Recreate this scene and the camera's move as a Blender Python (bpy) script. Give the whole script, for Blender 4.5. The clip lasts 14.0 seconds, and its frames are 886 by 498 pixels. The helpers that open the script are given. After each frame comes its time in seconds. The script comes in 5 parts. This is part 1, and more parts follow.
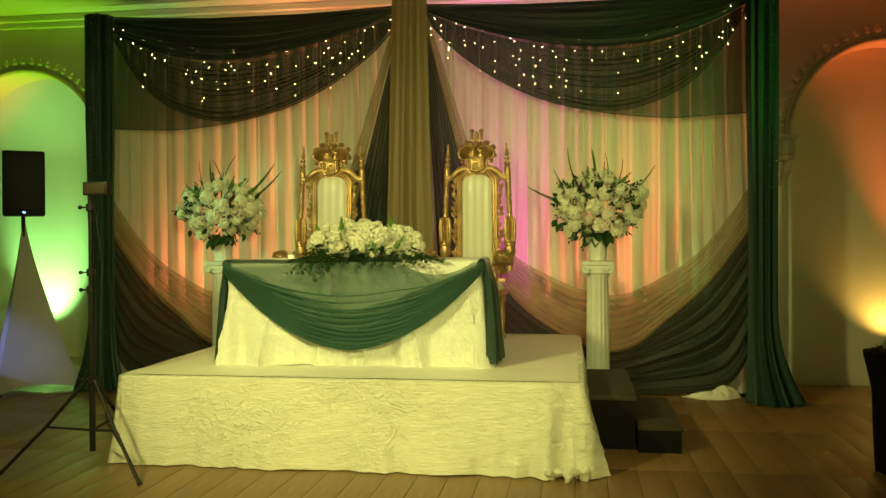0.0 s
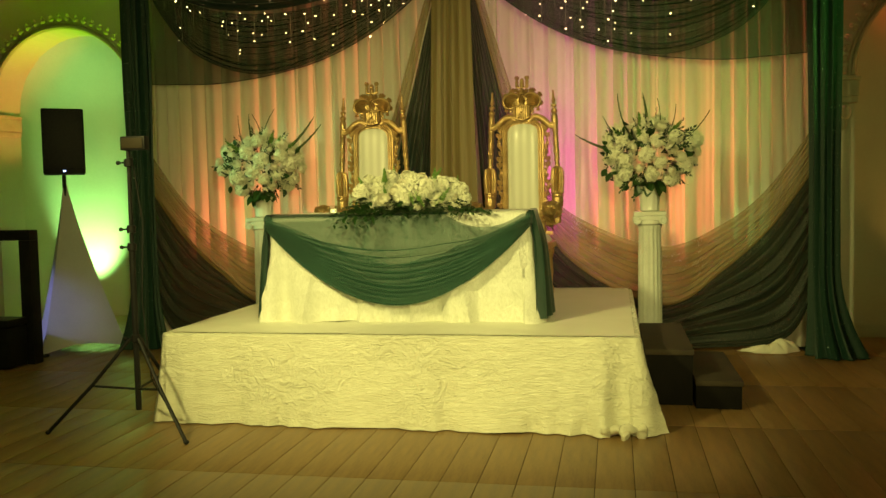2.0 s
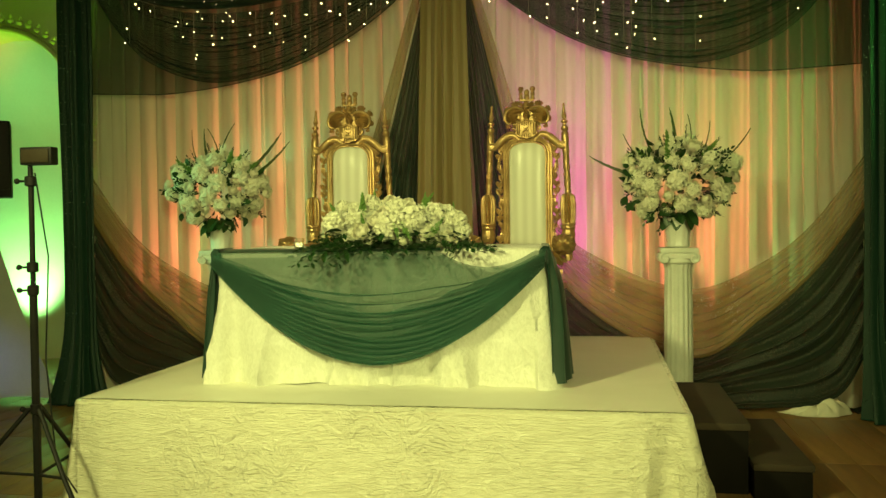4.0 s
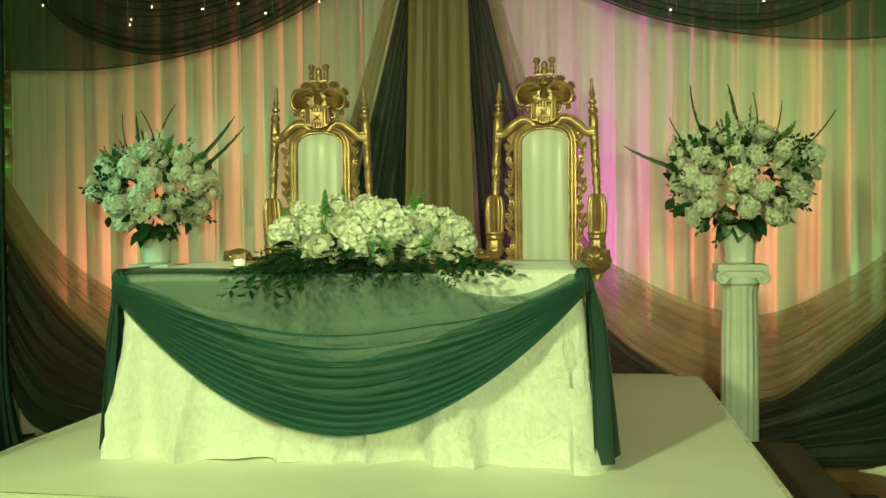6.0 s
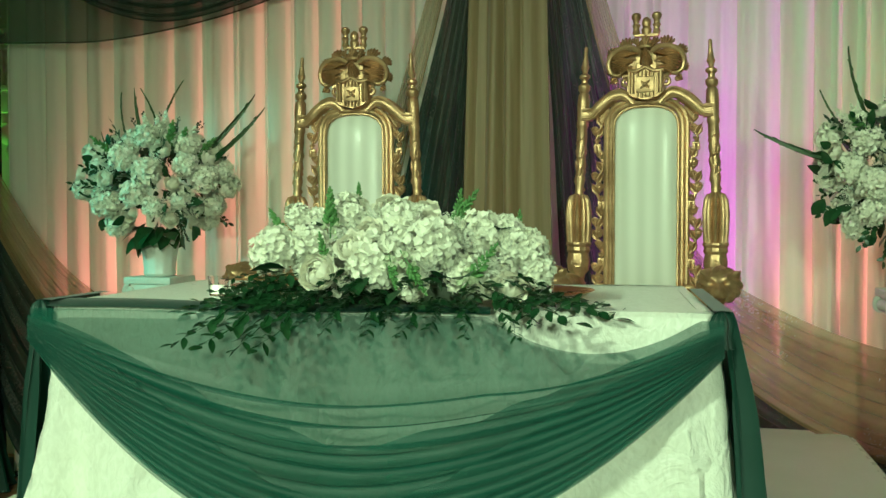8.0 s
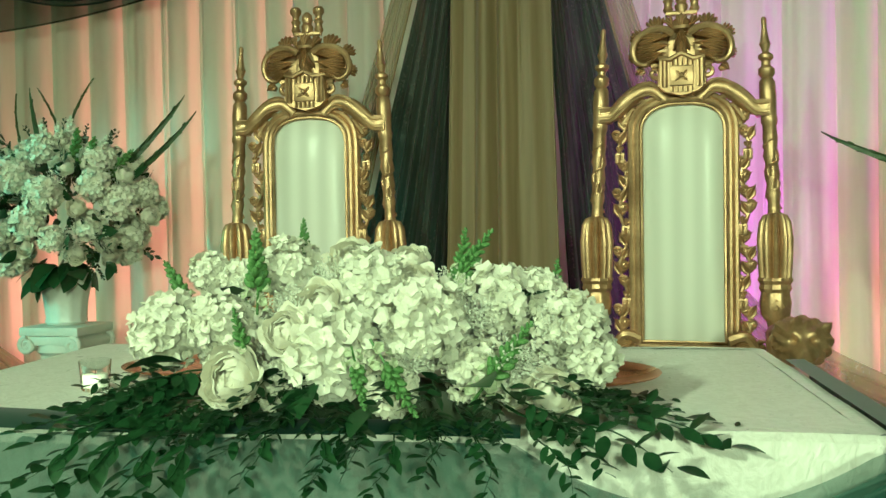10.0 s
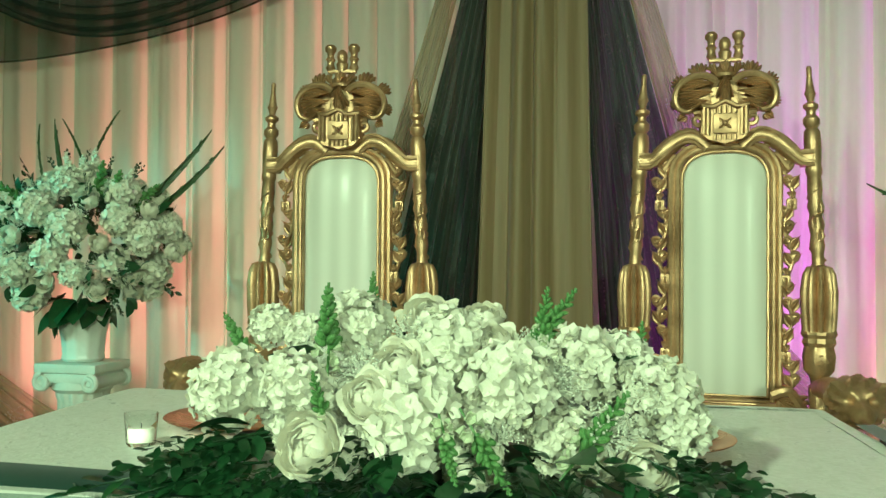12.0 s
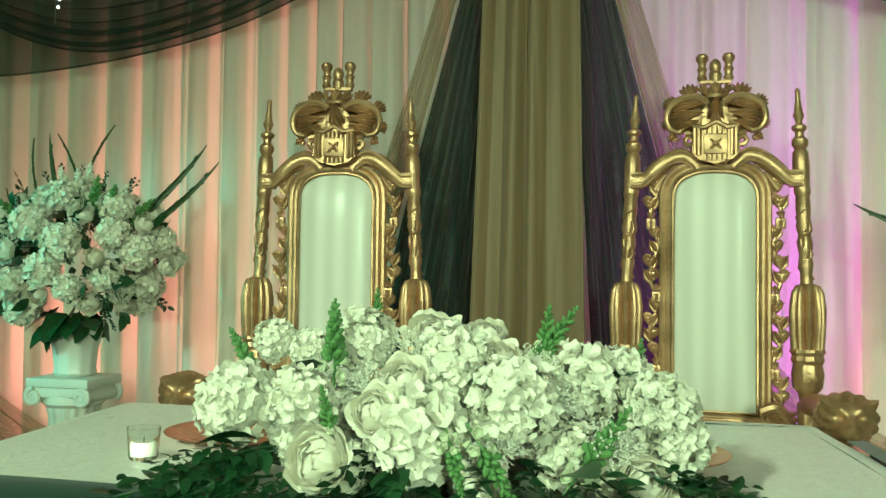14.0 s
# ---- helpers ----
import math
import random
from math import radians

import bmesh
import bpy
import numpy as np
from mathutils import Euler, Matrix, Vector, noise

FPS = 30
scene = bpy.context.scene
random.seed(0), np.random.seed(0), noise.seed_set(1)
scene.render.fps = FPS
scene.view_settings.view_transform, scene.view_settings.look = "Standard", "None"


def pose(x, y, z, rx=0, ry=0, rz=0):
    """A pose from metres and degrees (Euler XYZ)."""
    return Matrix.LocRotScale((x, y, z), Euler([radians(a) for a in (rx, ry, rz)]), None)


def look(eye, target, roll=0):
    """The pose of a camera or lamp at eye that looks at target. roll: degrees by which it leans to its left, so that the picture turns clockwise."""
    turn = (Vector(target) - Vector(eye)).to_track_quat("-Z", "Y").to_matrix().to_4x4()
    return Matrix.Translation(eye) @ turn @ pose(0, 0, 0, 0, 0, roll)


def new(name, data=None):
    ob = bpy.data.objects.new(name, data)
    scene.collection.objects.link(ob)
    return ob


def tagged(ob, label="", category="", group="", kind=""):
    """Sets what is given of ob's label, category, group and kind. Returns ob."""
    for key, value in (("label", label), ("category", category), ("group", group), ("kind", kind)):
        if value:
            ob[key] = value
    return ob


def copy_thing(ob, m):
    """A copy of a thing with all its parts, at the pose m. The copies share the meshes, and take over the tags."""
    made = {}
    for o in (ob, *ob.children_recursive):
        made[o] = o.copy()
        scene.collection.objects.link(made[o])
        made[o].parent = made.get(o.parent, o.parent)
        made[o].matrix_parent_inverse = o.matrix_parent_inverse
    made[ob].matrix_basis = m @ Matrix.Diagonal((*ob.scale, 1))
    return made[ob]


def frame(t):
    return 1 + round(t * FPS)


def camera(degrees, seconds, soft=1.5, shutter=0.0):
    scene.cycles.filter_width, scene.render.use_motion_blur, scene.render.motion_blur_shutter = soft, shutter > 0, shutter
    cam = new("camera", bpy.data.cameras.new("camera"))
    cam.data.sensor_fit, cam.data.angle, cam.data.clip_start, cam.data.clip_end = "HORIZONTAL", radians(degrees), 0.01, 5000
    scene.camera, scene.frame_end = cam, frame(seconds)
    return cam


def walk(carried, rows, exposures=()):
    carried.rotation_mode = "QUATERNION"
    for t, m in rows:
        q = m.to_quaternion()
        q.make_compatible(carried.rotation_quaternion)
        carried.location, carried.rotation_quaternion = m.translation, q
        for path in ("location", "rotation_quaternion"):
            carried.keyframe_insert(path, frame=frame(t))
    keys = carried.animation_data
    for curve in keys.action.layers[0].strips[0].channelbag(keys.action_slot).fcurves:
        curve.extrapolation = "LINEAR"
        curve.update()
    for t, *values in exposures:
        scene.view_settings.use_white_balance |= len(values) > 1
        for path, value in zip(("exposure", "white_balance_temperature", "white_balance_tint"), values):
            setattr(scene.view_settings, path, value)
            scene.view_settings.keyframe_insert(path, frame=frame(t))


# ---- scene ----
cam = camera(53.6, 14.0)
METRES, EYE, TILT, LEAN, TURN = 5.1, 1.45, 0.0, 0.0, 8.5
ROWS = [
    (0.0, 0.0, 0.0, 0.0, -0.0, -0.67, 0.32),
    (0.5, -0.0005, 0.0013, -0.001, 0.35, -1.71, 0.44),
    (1.0, -0.0041, 0.0041, -0.004, 0.37, -2.9, 0.57),
    (1.5, -0.0086, 0.0103, -0.006, 1.57, -4.19, 0.96),
    (2.0, -0.0107, 0.0408, -0.006, 2.54, -3.51, 1.21),
    (2.5, -0.0124, 0.0861, -0.005, 2.86, -3.3, 0.8),
    (3.0, -0.0236, 0.1423, -0.0079, 1.02, -3.69, 1.81),
    (3.5, -0.0347, 0.2036, -0.0037, -0.73, -2.82, 2.31),
    (4.0, -0.0328, 0.2746, -0.0035, 1.32, -1.62, 0.68),
    (6.5, -0.0442, 0.6063, 0.007, 0.6, -1.47, 0.6),
    (7.0, -0.0419, 0.6653, 0.0109, 0.76, -1.96, 1.79),
    (7.5, -0.0305, 0.7239, 0.0126, 4.53, -1.34, 0.53),
    (8.0, -0.0368, 0.7693, 0.0139, 5.78, -1.76, 0.08),
    (10.5, -0.0671, 0.9502, 0.0344, 2.77, -1.13, 0.77),
    (11.0, -0.0733, 0.9515, 0.0362, 1.85, -0.85, 0.24),
    (11.5, -0.0814, 0.9513, 0.0383, 3.12, 0.07, 0.3),
    (12.0, -0.0902, 0.9497, 0.0393, 3.32, 0.79, -0.38),
    (12.5, -0.095, 0.949, 0.0389, 3.05, 0.76, -0.58),
    (13.0, -0.0968, 0.9484, 0.0386, 3.1, 0.91, -0.72),
    (13.5, -0.0967, 0.9469, 0.0384, 2.91, 0.88, -0.79),
    (14.0, -0.0961, 0.9441, 0.0395, 2.33, 1.85, -0.73),
]
walk(cam, [(t, pose(0, 0, EYE, TILT, LEAN, TURN) @ pose(METRES * x, METRES * y, METRES * z, 90 + pitch, roll, yaw)) for t, x, y, z, yaw, pitch, roll in ROWS],
     [(0.0, 0.0, 11200, -4), (0.5, 0.04, 8500, -8), (1.0, 0.04, 8900, -6), (2.0, 0.0, 12000, 2), (2.5, 0.0, 10800, -2), (3.2, 0.0, 14000, 2), (4.2, 0.05, 9000, -13), (6.3, 0.06, 6400, -22), (7.0, 0.14, 5350, -14), (7.5, 0.2, 5200, -13), (8.0, 0.17, 5050, -5), (10.3, 0.3, 5200, -3), (11.0, 0.3, 5200, -3), (11.5, 0.3, 5400, -1), (12.0, 0.31, 5050, -4), (12.5, 0.31, 5050, -4), (13.5, 0.32, 5400, -3), (14.0, 0.33, 5050, -4)])

CX = -1.5  # middle of the backdrop

# ---- world and lights ----
world = bpy.data.worlds.new("hall_air")
scene.world = world
world.use_nodes = True
world.node_tree.nodes["Background"].inputs[0].default_value = (0.75, 0.8, 0.5, 1)
world.node_tree.nodes["Background"].inputs[1].default_value = 0.01


def lamp(name, kind, eye, target, power, colour, size=0.3, cone=60, blend=0.6):
    data = bpy.data.lights.new(name, kind)
    data.energy, data.color = power, colour
    if kind == "AREA":
        data.shape, data.size, data.size_y = "RECTANGLE", size, size
    elif kind == "SPOT":
        data.spot_size, data.spot_blend, data.shadow_soft_size = radians(cone), blend, size
    else:
        data.shadow_soft_size = size
    ob = new(name, data)
    ob.matrix_world = look(eye, target)
    return ob


KEY = (0.94, 1.0, 0.52)
lamp("stage_flood", "SPOT", (-3.3, 1.7, 3.7), (-1.4, 6.3, 1.0), 650, KEY, 0.14, 58, 0.9)
# added fill from the front right, brightens curtain and stage front; no known fixture
lamp("added_front_fill", "SPOT", (0.9, -0.8, 2.9), (-1.4, 7.2, 1.35), 960, KEY, 0.25, 48, 0.9)
# added ambient fill for the closed room, a broad unseen panel below the ceiling
lamp("added_hall_fill", "AREA", (-2.8, 2.6, 3.75), (-2.8, 2.6, 0), 32, (0.85, 1.0, 0.5), 3.0)
lamp("green_wash", "SPOT", (4.4, 3.2, 3.3), (0.85, 8.1, 2.7), 400, (0.16, 1.0, 0.25), 0.05, 24, 0.9)
lamp("niche_uplight_green", "SPOT", (-6.24, 9.78, 0.12), (-6.42, 10.06, 1.1), 420, (0.27, 1.0, 0.42), 0.05, 56, 1.0)
lamp("wall_uplight_green", "SPOT", (-5.4, 8.38, 0.15), (-5.6, 8.72, 3.7), 340, (0.28, 1.0, 0.06), 0.06, 46, 1.0)
lamp("niche_glow_orange", "SPOT", (-5.3, 8.85, 0.3), (-6.5, 8.95, 2.8), 260, (1.0, 0.4, 0.16), 0.06, 36, 1.0)
# added spot that stands in for greenish spill on the right wall
lamp("added_right_wall_fill", "SPOT", (4.2, 4.6, 3.4), (2.5, 8.9, 1.6), 55, (0.75, 1.0, 0.4), 0.1, 44, 1.0)
lamp("niche_uplight_amber", "SPOT", (3.0, 8.8, 0.45), (2.95, 9.02, 0.9), 26, (1.0, 0.6, 0.2), 0.05, 100, 0.9)
lamp("niche_glow_red", "SPOT", (3.3, 8.55, 0.3), (2.95, 8.98, 3.3), 330, (1.0, 0.14, 0.07), 0.05, 34, 1.0)
lamp("floor_glow_blue", "SPOT", (-6.1, 5.6, 1.2), (-5.5, 7.6, 0.4), 240, (0.2, 0.25, 1.0), 0.06, 26, 0.9)
lamp("left_wash_teal", "SPOT", (-6.6, 4.6, 2.6), (-3.3, 7.8, 1.7), 420, (0.22, 1.0, 0.62), 0.05, 18, 0.9)
ORANGE, PINK, LIME = (1.0, 0.24, 0.17), (1.0, 0.1, 0.85), (0.4, 1.0, 0.4)
for d, lean, c, w in ((-3.1, 1.2, ORANGE, 210), (-2.5, 1.2, ORANGE, 230), (-1.9, 1.0, ORANGE, 210), (-2.8, 1.3, ORANGE, 150), (-0.7, -1.0, LIME, 130), (-1.7, -1.0, LIME, 110),
                      (0.5, 0.25, PINK, 300), (0.72, 0.25, PINK, 235), (0.95, 0.2, PINK, 180), (0.9, 1.1, ORANGE, 220), (1.3, 1.2, ORANGE, 280), (1.7, 1.1, ORANGE, 230), (1.6, -1.0, LIME, 60), (3.0, -1.2, LIME, 90), (2.4, -1.0, LIME, 60)):
    lamp("curtain_uplight", "SPOT", (CX + d, 8.64, 0.08), (CX + d + lean, 8.4, 3.0), w, c, 0.03, 34, 0.9)

# ---- materials ----


def nodes_of(name):
    m = bpy.data.materials.new(name)
    m.use_nodes = True
    t = m.node_tree
    return m, t, t.nodes["Principled BSDF"], t.nodes["Material Output"]


def link(t, a, ai, b, bi):
    t.links.new(a.outputs[ai], b.inputs[bi])


def colour_mix(t, fac, a, b):
    """A colour node that goes from a to b by the output fac."""
    n = t.nodes.new("ShaderNodeMix")
    n.data_type = "RGBA"
    n.inputs["A"].default_value, n.inputs["B"].default_value = (*a, 1), (*b, 1)
    t.links.new(fac, n.inputs["Factor"])
    return n


def noise_node(t, scale, detail=4, stretch=(1, 1, 1), coord="Object"):
    co = t.nodes.new("ShaderNodeTexCoord")
    mp = t.nodes.new("ShaderNodeMapping")
    mp.inputs["Scale"].default_value = stretch
    n = t.nodes.new("ShaderNodeTexNoise")
    n.inputs["Scale"].default_value, n.inputs["Detail"].default_value = scale, detail
    link(t, co, coord, mp, 0)
    link(t, mp, 0, n, 0)
    return n


def ramp(t, fac, lo, hi):
    r = t.nodes.new("ShaderNodeMapRange")
    r.inputs["From Min"].default_value, r.inputs["From Max"].default_value = lo, hi
    t.links.new(fac, r.inputs["Value"])
    return r.outputs[0]


def surface(name, a, b, rough=0.6, metal=0.0, scale=6, fine=60, bump=0.2, dist=0.004, stretch=(1, 1, 1), rough_var=0.12, sheen=0.0, pieces=0.0, spec=0.5, translucent=0.0):
    """A surface that wanders between two colours at a coarse and a fine scale, with a fine relief."""
    m, t, p, out = nodes_of(name)
    n1, n2 = noise_node(t, scale, 4, stretch), noise_node(t, fine, 3, stretch)
    add = t.nodes.new("ShaderNodeMath")
    add.operation = "MULTIPLY_ADD"
    add.inputs[1].default_value = 0.35
    link(t, n2, 0, add, 0)
    link(t, n1, 0, add, 2)
    fac = ramp(t, add.outputs[0], 0.45, 0.9)
    if pieces:
        info = t.nodes.new("ShaderNodeObjectInfo")
        sh = t.nodes.new("ShaderNodeMath")
        sh.operation = "MULTIPLY_ADD"
        sh.inputs[1].default_value = pieces
        link(t, info, "Random", sh, 0)
        t.links.new(fac, sh.inputs[2])
        fac = sh.outputs[0]
    mix = colour_mix(t, fac, a, b)
    link(t, mix, 2, p, "Base Color")
    rr = t.nodes.new("ShaderNodeMapRange")
    rr.inputs["To Min"].default_value, rr.inputs["To Max"].default_value = rough - rough_var, rough + rough_var
    link(t, n1, 0, rr, 0)
    link(t, rr, 0, p, "Roughness")
    p.inputs["Metallic"].default_value = metal
    p.inputs["Specular IOR Level"].default_value = spec
    p.inputs["Sheen Weight"].default_value = sheen
    bp = t.nodes.new("ShaderNodeBump")
    bp.inputs["Strength"].default_value, bp.inputs["Distance"].default_value = bump, dist
    t.links.new(add.outputs[0], bp.inputs["Height"])
    link(t, bp, 0, p, "Normal")
    if translucent:
        tr = t.nodes.new("ShaderNodeBsdfTranslucent")
        link(t, mix, 2, tr, 0)
        ms = t.nodes.new("ShaderNodeMixShader")
        ms.inputs[0].default_value = translucent
        link(t, p, 0, ms, 1)
        link(t, tr, 0, ms, 2)
        link(t, ms, 0, out, 0)
    return m


def sheer(name, a, b, cover, stretch=(1, 1, 1), gloss=0.5):
    """Chiffon: woven thread that lets part of the light straight through."""
    m, t, p, out = nodes_of(name)
    n1, n2 = noise_node(t, 5, 3, stretch), noise_node(t, 90, 2, stretch)
    mix = colour_mix(t, ramp(t, n1.outputs[0], 0.3, 0.7), a, b)
    link(t, mix, 2, p, "Base Color")
    p.inputs["Roughness"].default_value = gloss
    p.inputs["Sheen Weight"].default_value = 0.3
    tl = t.nodes.new("ShaderNodeBsdfTranslucent")
    link(t, mix, 2, tl, 0)
    m1 = t.nodes.new("ShaderNodeMixShader")
    m1.inputs[0].default_value = 0.35
    link(t, p, 0, m1, 1)
    link(t, tl, 0, m1, 2)
    tp = t.nodes.new("ShaderNodeBsdfTransparent")
    m2 = t.nodes.new("ShaderNodeMixShader")
    rr = t.nodes.new("ShaderNodeMapRange")
    rr.inputs["From Min"].default_value, rr.inputs["From Max"].default_value = 0.25, 0.75
    rr.inputs["To Min"].default_value, rr.inputs["To Max"].default_value = cover - 0.02, min(1.0, cover + 0.02)
    link(t, n2, 0, rr, 0)
    link(t, rr, 0, m2, 0)
    link(t, tp, 0, m2, 1)
    link(t, m1, 0, m2, 2)
    link(t, m2, 0, out, 0)
    return m


def glow(name, colour, strength):
    m, t, p, out = nodes_of(name)
    p.inputs["Base Color"].default_value = (*colour, 1)
    p.inputs["Emission Color"].default_value = (*colour, 1)
    p.inputs["Emission Strength"].default_value = strength
    return m


M_WALL = surface("painted_plaster", (0.62, 0.6, 0.5), (0.7, 0.68, 0.58), 0.75, 0, 1.5, 40, 0.15, 0.003)
M_CEIL = surface("ceiling_plaster", (0.66, 0.66, 0.62), (0.72, 0.72, 0.68), 0.85, 0, 2, 50, 0.1, 0.003)
M_TRIM = surface("moulded_plaster", (0.5, 0.47, 0.36), (0.62, 0.58, 0.46), 0.6, 0, 8, 60, 0.3, 0.004)
M_BASE = surface("painted_baseboard", (0.6, 0.57, 0.46), (0.7, 0.67, 0.56), 0.5, 0, 4, 60, 0.1, 0.002)
M_PLANK = surface("wood_look_plank", (0.19, 0.105, 0.046), (0.33, 0.195, 0.092), 0.42, 0, 5, 34, 0.2, 0.0015, (5, 0.6, 1), 0.1, pieces=0.35)
M_GROUT = surface("dark_grout", (0.075, 0.045, 0.022), (0.1, 0.06, 0.03), 0.8, 0, 10, 80)
M_CURTAIN = surface("ivory_voile", (0.8, 0.77, 0.7), (0.86, 0.83, 0.77), 0.6, 0, 4, 120, 0.1, 0.001, (6, 6, 0.4), sheen=0.3, translucent=0.5)


def satin(name, a, b, rough, grain, stretch, fine, crease):
    """Crushed satin: fine crinkles along the weave, and sharper creases here and there."""
    m, t, p, out = nodes_of(name)
    n1, n2 = noise_node(t, grain, 6, stretch), noise_node(t, 6.5, 6)
    n1.inputs["Distortion"].default_value, n2.inputs["Distortion"].default_value = 1.2, 2.2
    n3 = noise_node(t, 1.1, 2)
    ridge = t.nodes.new("ShaderNodeMath")
    ridge.operation = "SUBTRACT"
    ridge.inputs[1].default_value = 0.5
    link(t, n2, 0, ridge, 0)
    ab = t.nodes.new("ShaderNodeMath")
    ab.operation = "ABSOLUTE"
    link(t, ridge, 0, ab, 0)
    mul = t.nodes.new("ShaderNodeMath")
    mul.operation = "MULTIPLY"
    link(t, ab, 0, mul, 0)
    t.links.new(ramp(t, n3.outputs[0], 0.48, 0.62), mul.inputs[1])
    mix = colour_mix(t, ramp(t, n1.outputs[0], 0.3, 0.7), a, b)
    link(t, mix, 2, p, "Base Color")
    rr = t.nodes.new("ShaderNodeMapRange")
    rr.inputs["From Min"].default_value, rr.inputs["From Max"].default_value = 0.3, 0.7
    rr.inputs["To Min"].default_value, rr.inputs["To Max"].default_value = rough + 0.1, rough - 0.1
    link(t, n1, 0, rr, 0)
    link(t, rr, 0, p, "Roughness")
    p.inputs["Sheen Weight"].default_value = 0.25
    b1 = t.nodes.new("ShaderNodeBump")
    b1.inputs["Strength"].default_value, b1.inputs["Distance"].default_value = 1.0, crease
    link(t, mul, 0, b1, "Height")
    b2 = t.nodes.new("ShaderNodeBump")
    b2.inputs["Strength"].default_value, b2.inputs["Distance"].default_value = 1.0, fine
    link(t, n1, 0, b2, "Height")
    link(t, b1, 0, b2, "Normal")
    link(t, b2, 0, p, "Normal")
    return m


M_CLOTH = satin("crinkled_ivory_satin", (0.72, 0.7, 0.54), (0.88, 0.86, 0.71), 0.27, 30, (0.5, 0.5, 3.2), 0.0095, 0.036)
M_DECK = surface("ivory_deck_cloth", (0.82, 0.8, 0.67), (0.88, 0.86, 0.74), 0.5, 0, 4, 60, 0.2, 0.004, sheen=0.2)
M_TABLECLOTH = satin("crushed_ivory_tablecloth", (0.72, 0.72, 0.63), (0.86, 0.86, 0.78), 0.36, 30, (1.6, 1.6, 0.9), 0.004, 0.022)
M_SHEER_DARK = sheer("forest_green_chiffon", (0.008, 0.045, 0.027), (0.014, 0.06, 0.036), 0.68)
M_SHEER_MID = sheer("folded_green_chiffon", (0.008, 0.035, 0.022), (0.014, 0.048, 0.03), 0.56)
M_SHEER_TOP = sheer("dense_green_chiffon", (0.002, 0.016, 0.0105), (0.005, 0.026, 0.017), 0.94)
M_SHEER_LOW = sheer("dark_olive_chiffon", (0.008, 0.024, 0.017), (0.015, 0.036, 0.025), 0.88)
M_SHEER_TAN = sheer("tan_gold_chiffon", (0.33, 0.225, 0.095), (0.42, 0.29, 0.13), 0.58)
M_GOLD_DRAPE = sheer("antique_gold_drape", (0.25, 0.18, 0.085), (0.32, 0.235, 0.115), 0.98, (8, 8, 0.3))
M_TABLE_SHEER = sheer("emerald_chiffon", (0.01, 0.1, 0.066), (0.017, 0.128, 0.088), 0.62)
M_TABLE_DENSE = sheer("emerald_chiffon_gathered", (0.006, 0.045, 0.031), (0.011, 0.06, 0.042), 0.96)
M_BLACK = surface("black_powder_coat", (0.012, 0.012, 0.012), (0.02, 0.02, 0.02), 0.5, 0, 12, 120, 0.1, 0.001, spec=0.22)
M_RUBBER = surface("black_rubber", (0.015, 0.015, 0.015), (0.025, 0.025, 0.025), 0.8, 0, 12, 120)
M_STEP = surface("brown_step_carpet", (0.035, 0.025, 0.016), (0.06, 0.044, 0.028), 0.9, 0, 6, 140, 0.4, 0.003)
M_STEP_SIDE = surface("black_step_fascia", (0.008, 0.007, 0.006), (0.014, 0.012, 0.01), 0.85, 0, 6, 90, spec=0.12)


def sequin_cloth(name):
    """Dark green velvet with a few sewn sequins."""
    m, t, p, out = nodes_of(name)
    n1 = noise_node(t, 8, 3, (3, 3, 0.4))
    co = t.nodes.new("ShaderNodeTexCoord")
    vo = t.nodes.new("ShaderNodeTexVoronoi")
    vo.inputs["Scale"].default_value = 55
    link(t, co, "Object", vo, 0)
    dot = t.nodes.new("ShaderNodeMath")
    dot.operation = "LESS_THAN"
    dot.inputs[1].default_value = 0.13
    link(t, vo, 0, dot, 0)
    mix = colour_mix(t, n1.outputs[0], (0.003, 0.032, 0.021), (0.008, 0.055, 0.036))
    m2 = t.nodes.new("ShaderNodeMix")
    m2.data_type = "RGBA"
    m2.inputs["B"].default_value = (0.3, 0.5, 0.4, 1)
    link(t, dot, 0, m2, "Factor")
    link(t, mix, 2, m2, "A")
    link(t, m2, 2, p, "Base Color")
    link(t, dot, 0, p, "Metallic")
    rr = t.nodes.new("ShaderNodeMapRange")
    rr.inputs["To Min"].default_value, rr.inputs["To Max"].default_value = 0.6, 0.15
    link(t, dot, 0, rr, 0)
    link(t, rr, 0, p, "Roughness")
    return m


M_SEQUIN = sequin_cloth("green_sequin_velvet")

# ---- shapes ----


def join(*shapes):
    vs, fs, k = [], [], 0
    for v, f in shapes:
        vs += list(v)
        fs += [tuple(i + k for i in q) for q in f]
        k += len(v)
    return vs, fs


def moved(shape, m):
    return [tuple(m @ Vector(v)) for v in shape[0]], shape[1]


def at(shape, x, y, z, rx=0, ry=0, rz=0, s=1):
    return moved(shape, pose(x, y, z, rx, ry, rz) @ Matrix.Scale(s, 4))


def block(x0, x1, y0, y1, z0, z1, b=0.006):
    """A box with chamfered edges."""
    bm = bmesh.new()
    bmesh.ops.create_cube(bm, size=1)
    for v in bm.verts:
        v.co = Vector((x0 + (v.co.x + .5) * (x1 - x0), y0 + (v.co.y + .5) * (y1 - y0), z0 + (v.co.z + .5) * (z1 - z0)))
    if b:
        bmesh.ops.bevel(bm, geom=bm.edges[:], offset=b, segments=2, affect="EDGES", profile=0.6)
    bm.verts.index_update()
    out = [tuple(v.co) for v in bm.verts], [tuple(v.index for v in f.verts) for f in bm.faces]
    bm.free()
    return out


